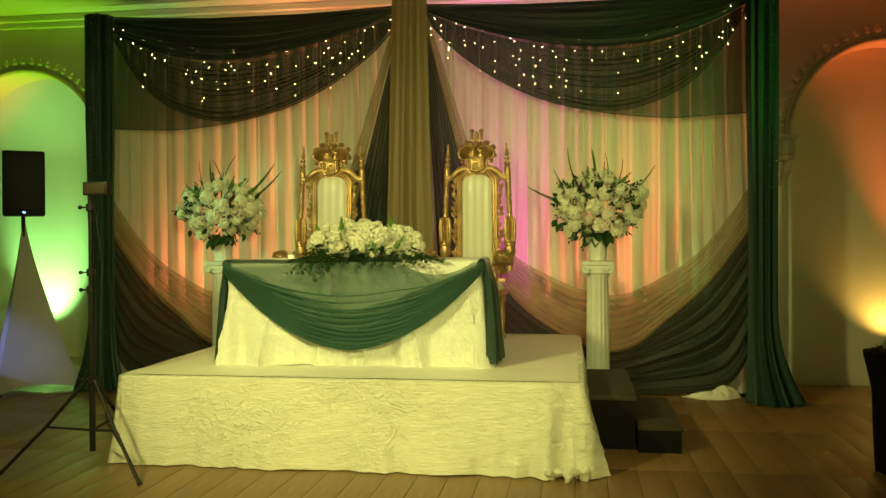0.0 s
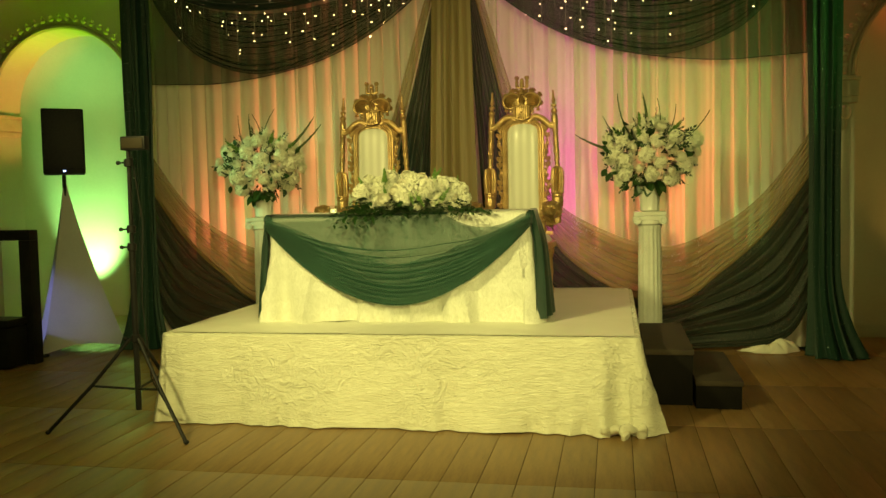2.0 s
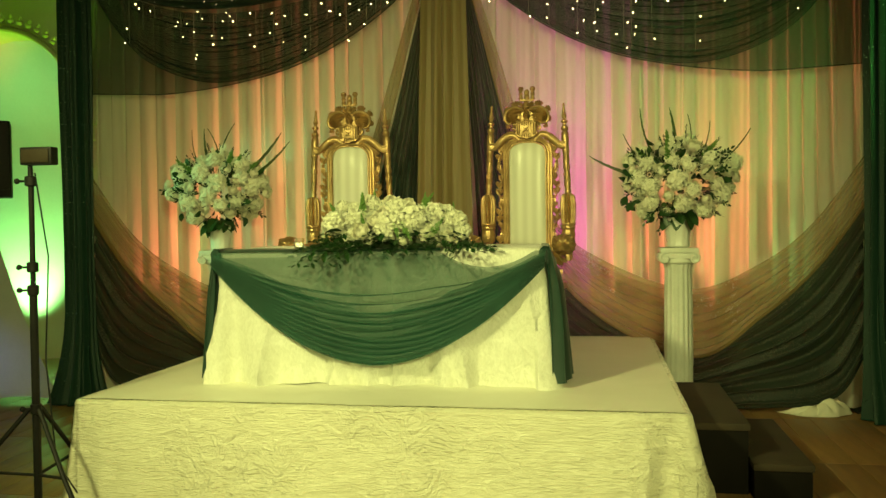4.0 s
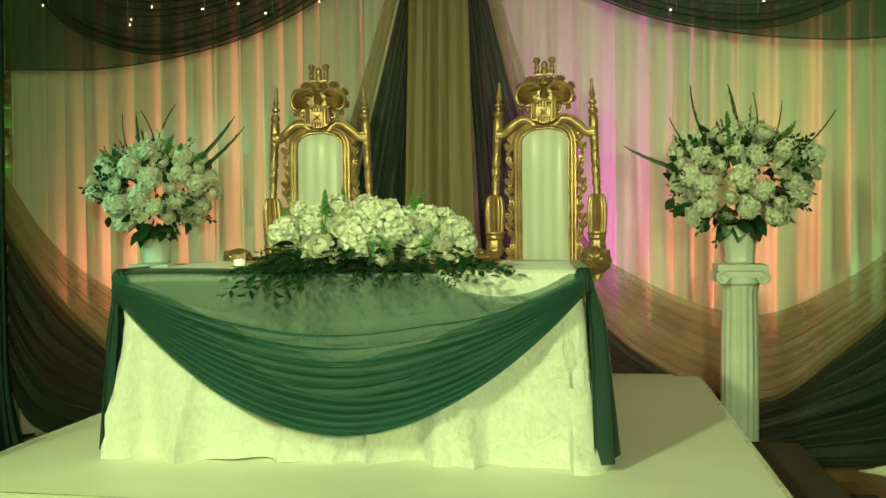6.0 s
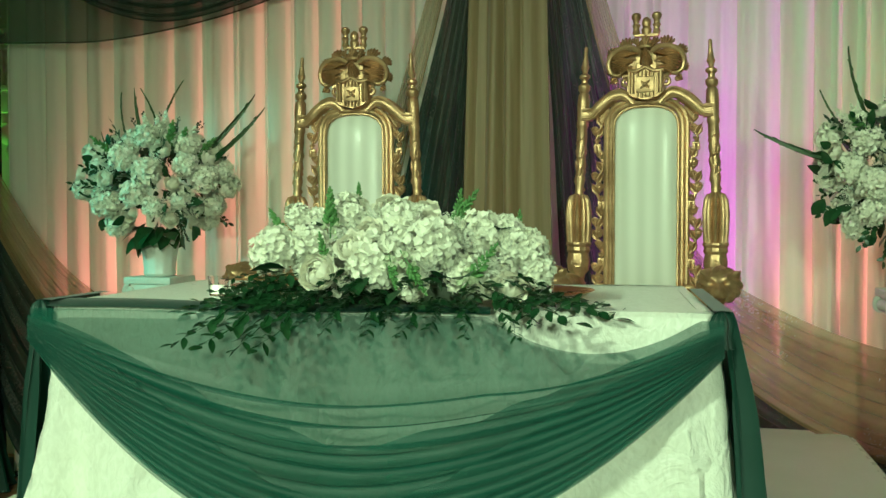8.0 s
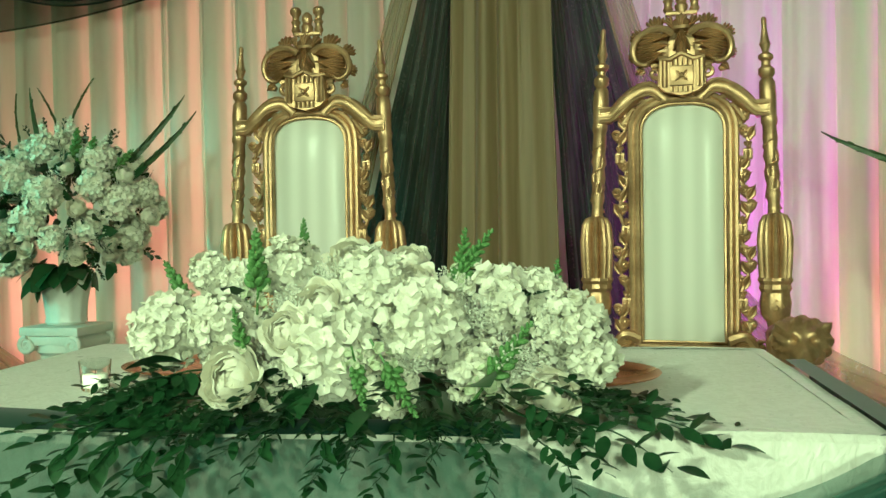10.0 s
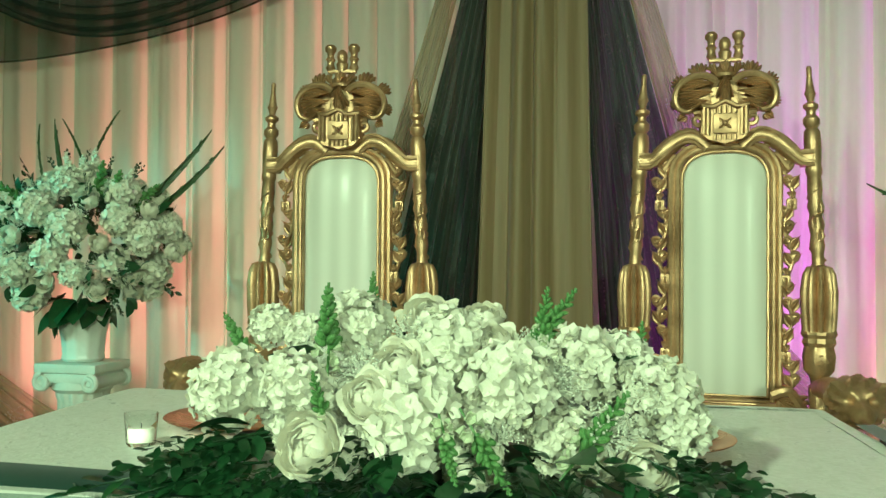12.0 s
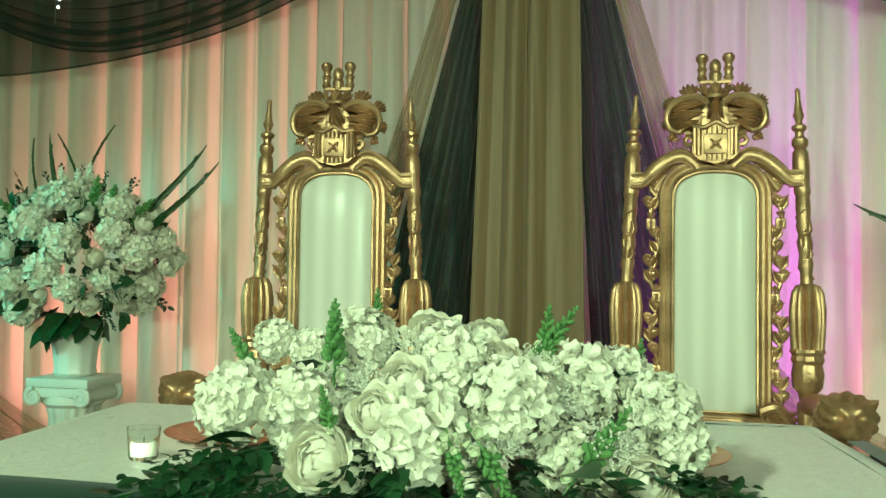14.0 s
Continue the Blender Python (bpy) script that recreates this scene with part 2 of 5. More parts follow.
def lathe(profile, n=20, wave=0.0, lobes=0):
    """A turned shape round z from (radius, height) pairs; lobes flutes it, or reeds it where wave is negative."""
    vs, fs = [], []
    for r, z in profile:
        for i in range(n):
            a = 2 * math.pi * i / n
            q = r * (1 - wave * (0.5 + 0.5 * math.cos(lobes * a))) if wave > 0 else r * (1 + wave * (1 - abs(math.sin(lobes * a / 2))))
            vs.append((q * math.cos(a), q * math.sin(a), z))
    for k in range(len(profile) - 1):
        for i in range(n):
            j = (i + 1) % n
            fs.append((k * n + i, k * n + j, (k + 1) * n + j, (k + 1) * n + i))
    fs.append(tuple(range(n))[::-1])
    fs.append(tuple(range((len(profile) - 1) * n, len(profile) * n)))
    return vs, fs


def tube(points, radius, n=8):
    """A round bar along points; radius is a number or a function of 0..1."""
    pts = [Vector(p) for p in points]
    vs, fs, side = [], [], None
    for k, p in enumerate(pts):
        d = (pts[min(k + 1, len(pts) - 1)] - pts[max(k - 1, 0)]).normalized()
        if side is None:
            side = d.orthogonal().normalized()
        side = (side - d * side.dot(d)).normalized()
        up = d.cross(side)
        r = radius(k / (len(pts) - 1)) if callable(radius) else radius
        for i in range(n):
            a = 2 * math.pi * i / n
            vs.append(tuple(p + (side * math.cos(a) + up * math.sin(a)) * r))
    for k in range(len(pts) - 1):
        for i in range(n):
            j = (i + 1) % n
            fs.append((k * n + i, k * n + j, (k + 1) * n + j, (k + 1) * n + i))
    fs.append(tuple(range(n))[::-1])
    fs.append(tuple(range((len(pts) - 1) * n, len(pts) * n)))
    return vs, fs


def sheet(fn, nu, nv):
    """A surface from fn(u, v) over the unit square."""
    vs = [tuple(fn(i / nu, j / nv)) for j in range(nv + 1) for i in range(nu + 1)]
    w = nu + 1
    return vs, [(j * w + i, j * w + i + 1, (j + 1) * w + i + 1, (j + 1) * w + i) for j in range(nv) for i in range(nu)]


def ball(r, n=12, m=8, sx=1, sy=1, sz=1):
    return moved(lathe([(r * math.sin(math.pi * max(k, .02) / m) if k < m else r * .02, -r * math.cos(math.pi * k / m)) for k in range(m + 1)], n), Matrix.Diagonal((sx, sy, sz, 1)))


def spline(points, u):
    """A smooth curve through a few control points."""
    n = len(points) - 1
    k = min(int(u * n), n - 1)
    f = u * n - k
    p = [Vector(points[min(max(k + j, 0), n)]) for j in (-1, 0, 1, 2)]
    return 0.5 * ((2 * p[1]) + (p[2] - p[0]) * f + (2 * p[0] - 5 * p[1] + 4 * p[2] - p[3]) * f * f + (3 * p[1] - p[0] - 3 * p[2] + p[3]) * f ** 3)


def mesh_of(name, shape, material, smooth=True):
    me = bpy.data.meshes.new(name)
    me.from_pydata([tuple(v) for v in shape[0]], [], shape[1])
    me.materials.append(material)
    if smooth is True:
        me.polygons.foreach_set("use_smooth", [True] * len(me.polygons))
        me.set_sharp_from_angle(angle=radians(38))
    me.update()
    return me


def part(name, shape, material, parent=None, label="", smooth=True, m=None):
    """One mesh object under its thing; shape is (verts, faces) or a ready mesh."""
    ob = new(name, shape if isinstance(shape, bpy.types.Mesh) else mesh_of(name, shape, material, smooth))
    ob.parent = parent
    if m is not None:
        ob.matrix_basis = m
    return tagged(ob, label)


def thing(name, label, category, place=None, group="", kind=""):
    ob = new(name)
    ob.empty_display_size = 0.1
    if place is not None:
        ob.matrix_basis = place
    return tagged(ob, label, category, group, kind)


def single(name, shape, material, label, category, group="", kind="", smooth=True, m=None):
    ob = part(name, shape, material, None, "", smooth, m)
    return tagged(ob, label, category, group, kind)


# ---- the hall ----
WY, ARCH_R, SPRING = 8.72, 0.85, 2.42
H = 3.86
ARCHES = (-5.86, 2.9)


def arched_wall(x0, x1, cx, y0, y1, top):
    """A wall from x0 to x1 with a round-arched opening at cx."""
    vs, fs, n = [], [], 28
    prof = [(cx - ARCH_R, 0)] + [(cx - ARCH_R * math.cos(math.pi * i / n), SPRING + ARCH_R * math.sin(math.pi * i / n)) for i in range(n + 1)] + [(cx + ARCH_R, 0)]
    out = [(x0, 0)] + [(x0 if p[0] < cx - ARCH_R * .999 else x1 if p[0] > cx + ARCH_R * .999 else p[0], top) for p in prof[1:-1]] + [(x1, 0)]
    for (ax, az), (bx, bz) in zip(prof, out):
        for y in (y0, y1):
            vs += [(ax, y, az), (bx, y, bz)]
    for k in range(len(prof) - 1):
        a, b = 4 * k, 4 * k + 4
        fs += [(a, b, b + 1, a + 1), (a + 2, a + 3, b + 3, b + 2), (a, a + 2, b + 2, b)]
    return vs, fs


single("wall_north_left", arched_wall(-8.2, -1.5, ARCHES[0], WY, WY + 0.42, H), M_WALL, "cream plaster wall with a tall round-arched niche", "wall", kind="structure", smooth=False)
single("wall_north_right", arched_wall(-1.5, 6.2, ARCHES[1], WY, WY + 0.3, H), M_WALL, "cream plaster wall with a round-arched recess lit red and amber", "wall", kind="structure", smooth=False)
single("wall_west", block(-8.4, -8.2, -4.2, WY + 2.2, 0, H, 0), M_WALL, "plain cream plaster side wall of the hall", "wall", kind="structure", smooth=False)
single("wall_east", block(6.2, 6.4, -4.2, WY + 0.6, 0, H, 0), M_WALL, "plain cream plaster side wall of the hall", "wall", kind="structure", smooth=False)
single("wall_south", block(-8.4, 6.4, -4.4, -4.2, 0, H, 0), M_WALL, "plain cream plaster rear wall of the hall", "wall", kind="structure", smooth=False)
single("ceiling", block(-8.4, 6.4, -4.4, WY + 2.2, H, H + 0.15, 0), M_CEIL, "pale grey plaster ceiling", "ceiling", kind="structure", smooth=False)
single("floor", block(-8.4, 6.4, -4.4, WY + 2.2, -0.15, -0.004, 0), M_GROUT, "brown wood-look plank tile floor", "floor", kind="structure", smooth=False)
single("recess_back", block(ARCHES[1] - 1.2, ARCHES[1] + 1.2, WY + 0.3, WY + 0.4, 0, H, 0), M_WALL, "cream plaster back of the arched recess", "wall", kind="structure", smooth=False)


def apse(cx, y0, r):
    def fn(u, v):
        a = math.pi * u
        if v < 0.5:
            return (cx - r * math.cos(a), y0 + r * math.sin(a), SPRING * v * 2)
        e = (v - 0.5) * math.pi
        return (cx - r * math.cos(a) * math.cos(e), y0 + r * math.sin(a) * math.cos(e), SPRING + r * math.sin(e))
    return sheet(fn, 40, 32)


single("apse", apse(ARCHES[0], WY + 0.42, 1.12), M_WALL, "rounded cream plaster niche with a half dome, lit green", "niche", kind="structure")
for cx, dy in zip(ARCHES, (0.42, 0.3)):
    trim = thing("arch_trim", "moulded plaster arch band with a beaded leaf edge", "arch moulding", kind="structure")
    arc = lambda r, n=40: [(cx - r * math.cos(math.pi * i / n), WY - 0.012, SPRING + r * math.sin(math.pi * i / n)) for i in range(n + 1)]
    part("inner_band", join(tube(arc(ARCH_R + 0.02), 0.022, 6), tube(arc(ARCH_R + 0.06), 0.014, 6)), M_TRIM, trim)
    bead = mesh_of("bead", join(ball(0.036, 8, 5, 1, 0.8, 0.8), at(ball(0.022, 6, 4), 0, -0.012, 0.035)), M_TRIM)
    for i in range(31):
        a = math.pi * (i + 0.5) / 31
        part("bead", bead, None, trim, m=pose(cx - (ARCH_R + .105) * math.cos(a), WY - 0.015, SPRING + (ARCH_R + .105) * math.sin(a), 0, math.degrees(a) - 90, 0))
    for s in (-1, 1):
        x = cx + s * ARCH_R
        part("impost", join(block(x - .19 - (.0 if s < 0 else -.17), x + .02 + (.0 if s < 0 else .17), WY - .06, WY + dy, SPRING - .19, SPRING - .05, .012),
                            block(x - .22 + (0 if s < 0 else .19), x + .03 + (0 if s < 0 else .19), WY - .08, WY + dy, SPRING - .05, SPRING - .015, .008),
                            block(x - .15 + (0 if s < 0 else .13), x + .015 + (0 if s < 0 else .13), WY - .045, WY + dy, SPRING - .25, SPRING - .19, .01),
                            at(ball(.05, 10, 6, 1, .7, 1.3), x - s * -.09, WY - .03, SPRING - .33), at(ball(.035, 10, 6, 1, .7, 1.4), x - s * -.11, WY - .02, SPRING - .44)), M_TRIM, trim)
for x0, x1, y in ((-8.2, ARCHES[0] - ARCH_R, WY), (ARCHES[0] + ARCH_R, ARCHES[1] - ARCH_R, WY), (ARCHES[1] + ARCH_R, 6.2, WY), (ARCHES[1] - ARCH_R, ARCHES[1] + ARCH_R, WY + .3)):
    single("baseboard", join(block(x0, x1, y - .018, y - .001, 0, .1, .003), block(x0, x1, y - .012, y - .001, .1, .125, .003)), M_BASE, "cream painted baseboard", "baseboard", kind="structure")
single("baseboard", sheet(lambda u, v: (ARCHES[0] - 1.1 * math.cos(math.pi * u), WY + .42 + 1.1 * math.sin(math.pi * u), .13 * v), 40, 1), M_BASE, "cream painted baseboard round the niche", "baseboard", kind="structure")
single("cornice", join(block(-8.2, 6.2, WY - .1, WY - .001, H - .07, H - .001, .02), block(-8.2, 6.2, WY - .05, WY - .001, H - .13, H - .07, .012)), M_CEIL, "plain plaster cornice under the ceiling", "cornice", kind="structure")

# ---- the backdrop ----


def fold(v, k, amp, ph=0.0):
    return amp * (0.6 * math.sin(k * v + ph) + 0.4 * math.sin(2.3 * k * v + 1.7 + ph * 2))


def curtain(u, v):
    x = -4.62 + 6.22 * u
    sway = 0.04 * noise.noise(Vector((x * 0.9, 3.1, v * 0.5)))
    ph = x * 2 * math.pi / 0.16 + 8.0 * noise.noise(Vector((x * 1.5, 0.4, v * 0.2)))
    a = 0.031 * (1.15 - 0.3 * v) * (1 + 0.9 * noise.noise(Vector((x * 2.9, 7, v * .4))))
    fine = 0.006 * math.sin(x * 2 * math.pi / 0.058 + 5 * noise.noise(Vector((x * 4, 2, v * 0.7))))
    return (x + 0.55 * a * math.sin(ph + 1.2), 8.33 + sway + a * math.sin(ph) + 0.3 * a * math.sin(2.1 * ph + 1) + fine, 0.03 + 3.58 * v)


backdrop = thing("backdrop", "pleated ivory curtain hung on a pipe between two uprights", "curtain")
part("curtain", sheet(curtain, 800, 24), M_CURTAIN, backdrop)
part("crossbar", at(tube([(0, 0, 0), (6.5, 0, 0)], 0.022, 10), -4.75, 8.4, 3.66), M_BLACK, backdrop, "black steel pipe")
for x in (-4.74, 1.74):
    part("upright", tube([(x, 8.4, 0.0), (x, 8.4, 3.68)], 0.025, 10), M_BLACK, backdrop, "black steel upright")
    part("base_plate", block(x - .22, x + .22, 8.2, 8.6, 0, .012, .003), M_BLACK, backdrop, "black steel base plate")


def between(top, low, s, y, folds, amp, swell=0.05, ph=0.0, lap=1.25, start=0.0):
    """Cloth between two edge curves, gathered in lapping folds that run along it."""
    def fn(u, v):
        a, b = spline(top, u), spline(low, u)
        k = folds * (1 + 0.1 * noise.noise(Vector((u * 1.6, v * 2, ph))))
        th = k * v + ph + 2.2 * noise.noise(Vector((u * 2.2, v * 4, 5 + ph)))
        deep = min(1.0, max(0.0, (v - start) * 6)) * min(1.0, (1 - v) * 14) * (0.75 + 0.5 * noise.noise(Vector((u * 2, v * 5, 9 + ph))))
        wid = (a - b).length
        deep *= min(1.0, wid * 1.5 + 0.12)
        vv = v + lap / k * deep * math.sin(th)
        p = a.lerp(b, vv)
        g = amp * deep
        dy = g * (math.cos(th) + 0.3 * math.sin(2.3 * th + u * 4))
        return (CX + s * p.x, y - swell * math.sin(math.pi * u) * (0.4 + v) + dy, p.y)
    return fn


T_EDGE = [(0.15, 3.55), (0.34, 2.95), (0.55, 2.26), (0.82, 1.47), (1.2, 1.14), (1.83, 0.93), (2.33, 1.12), (2.7, 1.42), (3.06, 1.92)]
B_EDGE = [(0.12, 3.52), (0.29, 2.85), (0.47, 2.15), (0.72, 1.25), (1.15, 0.72), (1.85, 0.42), (2.33, 0.72), (2.72, 1.08), (3.06, 1.55)]
F_EDGE = [(0.07, 3.5), (0.14, 2.8), (0.2, 2.0), (0.25, 1.2), (0.35, 0.5), (1.3, 0.05), (2.3, 0.04), (2.85, 0.12), (3.07, 0.45)]
S_TOP = [(0.1, 3.64), (0.8, 3.6), (1.6, 3.58), (2.4, 3.61), (3.1, 3.66)]
S_LOW = [(0.13, 3.52), (0.4, 3.22), (0.8, 2.93), (1.25, 2.72), (1.75, 2.6), (2.3, 2.54), (2.7, 2.55), (3.06, 2.57)]
D_LOW = [(0.12, 3.58), (0.5, 3.42), (1.0, 3.27), (1.6, 3.17), (2.2, 3.2), (2.7, 3.36), (3.08, 3.56)]
M_LOW = [(0.12, 3.55), (0.4, 3.22), (0.8, 2.93), (1.3, 2.7), (1.9, 2.6), (2.45, 2.78), (2.8, 3.12), (3.07, 3.55)]


def drape(name, fn, nu, nv, material, hem_material, label, group):
    """A hanging cloth as a thing: the cloth itself and the rolled hem along its lower edge."""
    top = thing(name, label, "swag", group=group)
    part("cloth", sheet(fn, nu, nv), material, top)
    part("hem", tube([fn(i / nu, 1) for i in range(nu + 1)], 0.0045, 5), hem_material, top, "rolled hem")
    return top


for s in (-1, 1):
    w = "over the ivory curtain"
    drape("sheer_drape", between(S_TOP, S_LOW, s, 8.22, 20, 0.008, 0.04, 1.0 + s, 0.3), 80, 60, M_SHEER_DARK, M_SHEER_MID, "plain sheer forest green chiffon panel " + w, "backdrop swags")
    drape("sheer_swag", between(D_LOW, M_LOW, s, 8.15, 72, 0.026, 0.06, 1.0 + s, 3.0), 90, 170, M_SHEER_MID, M_SHEER_TOP, "sheer green chiffon swag in soft folds " + w, "backdrop swags")
    drape("gathered_swag", between(S_TOP, D_LOW, s, 8.08, 30, 0.025, 0.08, 2.0 + s), 80, 80, M_SHEER_TOP, M_SHEER_TOP, "dense dark green gathered swag along the top pipe", "top swags")
    drape("tie_back_swag", between(T_EDGE, B_EDGE, s, 8.12, 50, 0.018, 0.04, 3.0 + s, 1.5), 110, 150, M_SHEER_TAN, M_SHEER_TAN, "sheer tan gold chiffon swept to the side drape", "tie-back swags")
    drape("lower_swag", between(B_EDGE, F_EDGE, s, 8.18, 46, 0.03, 0.04, 4.0 + s, 1.5), 110, 180, M_SHEER_LOW, M_SHEER_LOW, "dark olive chiffon swept low towards the floor", "lower swags")


def centre_fall(u, v):
    z = 3.68 + (0.57 - 3.68) * v
    w = 0.163 + 0.088 * v
    x = (u * 2 - 1) * w
    ph = u * 2 * math.pi * 2.6 + 4.5 * noise.noise(Vector((u * 2.1, v * 0.35, 9)))
    g = 0.4 + abs(noise.noise(Vector((u * 4, v * 0.5, 2)))) * 1.8
    return (CX + x - 0.015 * v + 0.012 * g * math.sin(ph + 1), 8.0 - 0.05 * (1 - (u * 2 - 1) ** 2) + 0.024 * g * math.sin(ph) - 0.03 * math.exp(-((u - .47) / .02) ** 2) * (1 - u), z)


fall = thing("centre_drape", "antique gold pleated drape falling at the middle of the backdrop", "drape")
part("cloth", sheet(centre_fall, 150, 40), M_GOLD_DRAPE, fall)
for e in (0, 1):
    part("side_hem", tube([centre_fall(e, j / 30) for j in range(31)], 0.004, 5), M_GOLD_DRAPE, fall)


def side_drape(x, lean, flare):
    def fn(u, v):
        a = u * 2 * math.pi
        z = (3.63 if x < CX else 3.74) * v
        f = max(0, 1 - v * 5)
        r = 1 + 0.16 * math.sin(9 * a + 2 * noise.noise(Vector((u * 4, v, x)))) + 0.08 * math.sin(17 * a)
        pinch = 1 - 0.12 * math.sin(math.pi * min(1, v * 1.4))
        return (x + lean * f * f * 0.1 + math.cos(a) * (0.12 + flare * f * f) * r * pinch, 8.0 - 0.04 * f + math.sin(a) * (0.1 + 0.09 * f * f) * r * pinch, z + 0.012)
    return sheet(fn, 90, 40)


M_DISC = surface("green_silver_sequin", (0.25, 0.45, 0.36), (0.5, 0.7, 0.6), 0.18, 1.0, 20, 90, 0.0)
for x, lean in ((-4.58, -0.1), (1.64, 1.0)):
    column = thing("side_drape", "dark green sequined drape column pooling on the floor", "drape", group="side drapes")
    shape = side_drape(x, lean, 0.09)
    part("cloth", shape, M_SEQUIN, column)
    part("hem", tube(shape[0][:91], 0.006, 5), M_SEQUIN, column, "rolled hem on the floor")
    rs, discs = random.Random(5 + int(x)), []
    for v in rs.sample(shape[0][91:], 330):
        if v[1] < 8.0:
            discs.append(moved(lathe([(.005, 0), (.005, .0006)], 6), Matrix.Translation(Vector(v) + Vector((0, -.004, 0))) @ pose(0, 0, 0, 90 + rs.uniform(-40, 40), rs.uniform(-40, 40), 0)))
    tagged(part("sequin", join(*discs), M_DISC, column, "tiny glinting sequins"), kind="stuff")


def puddle(u, v):
    a, r = u * 2 * math.pi, v
    x = 1.22 + 0.24 * r * math.cos(a) * (1 + 0.2 * math.sin(3 * a))
    y = 8.15 + 0.12 * r * math.sin(a)
    return (x, y, 0.005 + (1 - r * r) ** 1.5 * 0.05 + 0.13 * (1 - r) ** 0.7 * max(0, math.cos(a)) * r * 1.6 + 0.022 * r * (1 - r) * 4 * math.sin(7 * a + 6 * r))


single("cloth_puddle", sheet(puddle, 48, 12), M_DECK, "crumpled end of ivory cloth on the floor", "cloth")

# ---- stage, steps and table ----
SX0, SX1, SY0, SY1, SZ = -3.0, 0.06, 5.4, 8.16, 0.56


def ring(x0, x1, y0, y1, r, n):
    """Points round a rectangle with rounded corners, as (x, y, nx, ny, run)."""
    pts = []
    for cx, cy, a0 in ((x1 - r, y0 + r, -90), (x1 - r, y1 - r, 0), (x0 + r, y1 - r, 90), (x0 + r, y0 + r, 180)):
        for i in range(7):
            a = radians(a0 + 15 * i)
            pts.append((cx + r * math.cos(a), cy + r * math.sin(a), math.cos(a), math.sin(a)))
    pts.append(pts[0])
    out, run = [], 0
    for a, b in zip(pts, pts[1:]):
        m = max(1, int(math.hypot(b[0] - a[0], b[1] - a[1]) / n))
        for k in range(m):
            f = k / m
            out.append(tuple(a[j] + (b[j] - a[j]) * f for j in range(4)) + (run + f * math.hypot(b[0] - a[0], b[1] - a[1]),))
        run += math.hypot(b[0] - a[0], b[1] - a[1])
    return out


def cover(x0, x1, y0, y1, z0, z1, r, step, flare, wave, seed, rows=22, crinkle=0.006, sides=(1, 1, 1), folds_from=0.0, pleat=0.0):
    """A cloth over a box: top sheet, rounded lip and a skirt that hangs in soft folds."""
    pts = ring(x0, x1, y0, y1, r, step)
    n, vs, fs = len(pts), [], []
    levels = [(-0.045, z1), (-0.012, z1 - 0.001), (0, z1 - 0.012)] + [(None, z1 - 0.012 - (z1 - 0.012 - z0) * (k + 1) / rows) for k in range(rows)]
    for off, z in levels:
        f = (z1 - z) / (z1 - z0)
        for x, y, nx, ny, run in pts:
            o = off if off is not None else 0
            if off is None:
                g = noise.noise(Vector((run * 2.1, seed, f * 0.6)))
                o = flare * f ** 1.4 + wave * f * (0.5 * math.sin(run * 13 + 3 * g) + 0.35 * math.sin(run * 31 + 6 * g) * f + 0.7 * g)
                o += crinkle * min(1, 4 * f) * (noise.noise(Vector((run * 9, f * 12, seed))) + 0.7 * noise.noise(Vector((run * 5 + f * 6, f * 9, seed + 4))))
                edge = max(0.0, 1 - (x1 - x) / folds_from) if folds_from and ny < -.3 else 0.0
                o += f ** .8 * edge * (0.045 * math.sin((x1 - x) * 19 + 1.5 * f + 2.2) + 0.02 * math.sin((x1 - x) * 41 - 2 * f))
                o += pleat * f ** .9 * (1 - abs(math.sin(run * 10 + 2.4 * noise.noise(Vector((run * 1.3, seed + 8, f * .5))))) ** .6)
                corner = abs(nx * ny) * 2
                o += corner * flare * 0.5 * f
            zz = z + (crinkle * 0.7 * noise.noise(Vector((x * 3, y * 3, seed))) if off is not None else 0)
            if f > 0.97:
                zz += 0.012 * max(0, noise.noise(Vector((run * 3, seed, 2))))
            vs.append((x + nx * o * (sides[0] if nx < 0 else sides[1]), y + ny * o * sides[2], zz))
    for k in range(len(levels) - 1):
        for i in range(n):
            j = (i + 1) % n
            fs.append((k * n + j, k * n + i, (k + 1) * n + i, (k + 1) * n + j))
    fs.append(tuple(range(n)))
    return vs, fs


stage = thing("stage_platform", "low stage riser draped in crinkled ivory satin", "stage")
part("riser", block(SX0 + .05, SX1 - .05, SY0 + .05, SY1 - .02, 0, SZ - .012, .004), M_STEP_SIDE, stage, "black riser deck under the cloth")
part("stage_skirt", cover(SX0, SX1, SY0, SY1, 0.006, SZ, 0.05, 0.02, 0.09, 0.03, 1.0, 30, 0.005, (0.4, 1.2, 1.15), 0.8, 0.014), M_CLOTH, stage)

bunch = [at(ball(.04, 18, 10, 1.4, .8, .6), x, y, z, 0, r * 30, r * 50) for x, y, z, r in ((-.08, 5.28, .045, 0), (0, 5.26, .055, 1), (.06, 5.28, .04, 2), (-.04, 5.24, .035, 3), (-.15, 5.27, .03, 1.5))]
bunch = [([tuple(Vector(v) + 0.018 * noise.noise_vector(Vector(v) * 26)) for v in g[0]], g[1]) for g in bunch]
part("gathered_corner", join(*bunch), M_CLOTH, stage, "bunched end of the satin cover")

part("deck_cloth", sheet(lambda u, v: (SX0 + .035 + (SX1 - SX0 - .07) * u, SY0 + .035 + (SY1 - SY0 - .07) * v, SZ + .006 + .003 * noise.noise(Vector((u * 9, v * 9, 3)))), 60, 60), M_DECK, stage, "smooth ivory cloth on the deck")

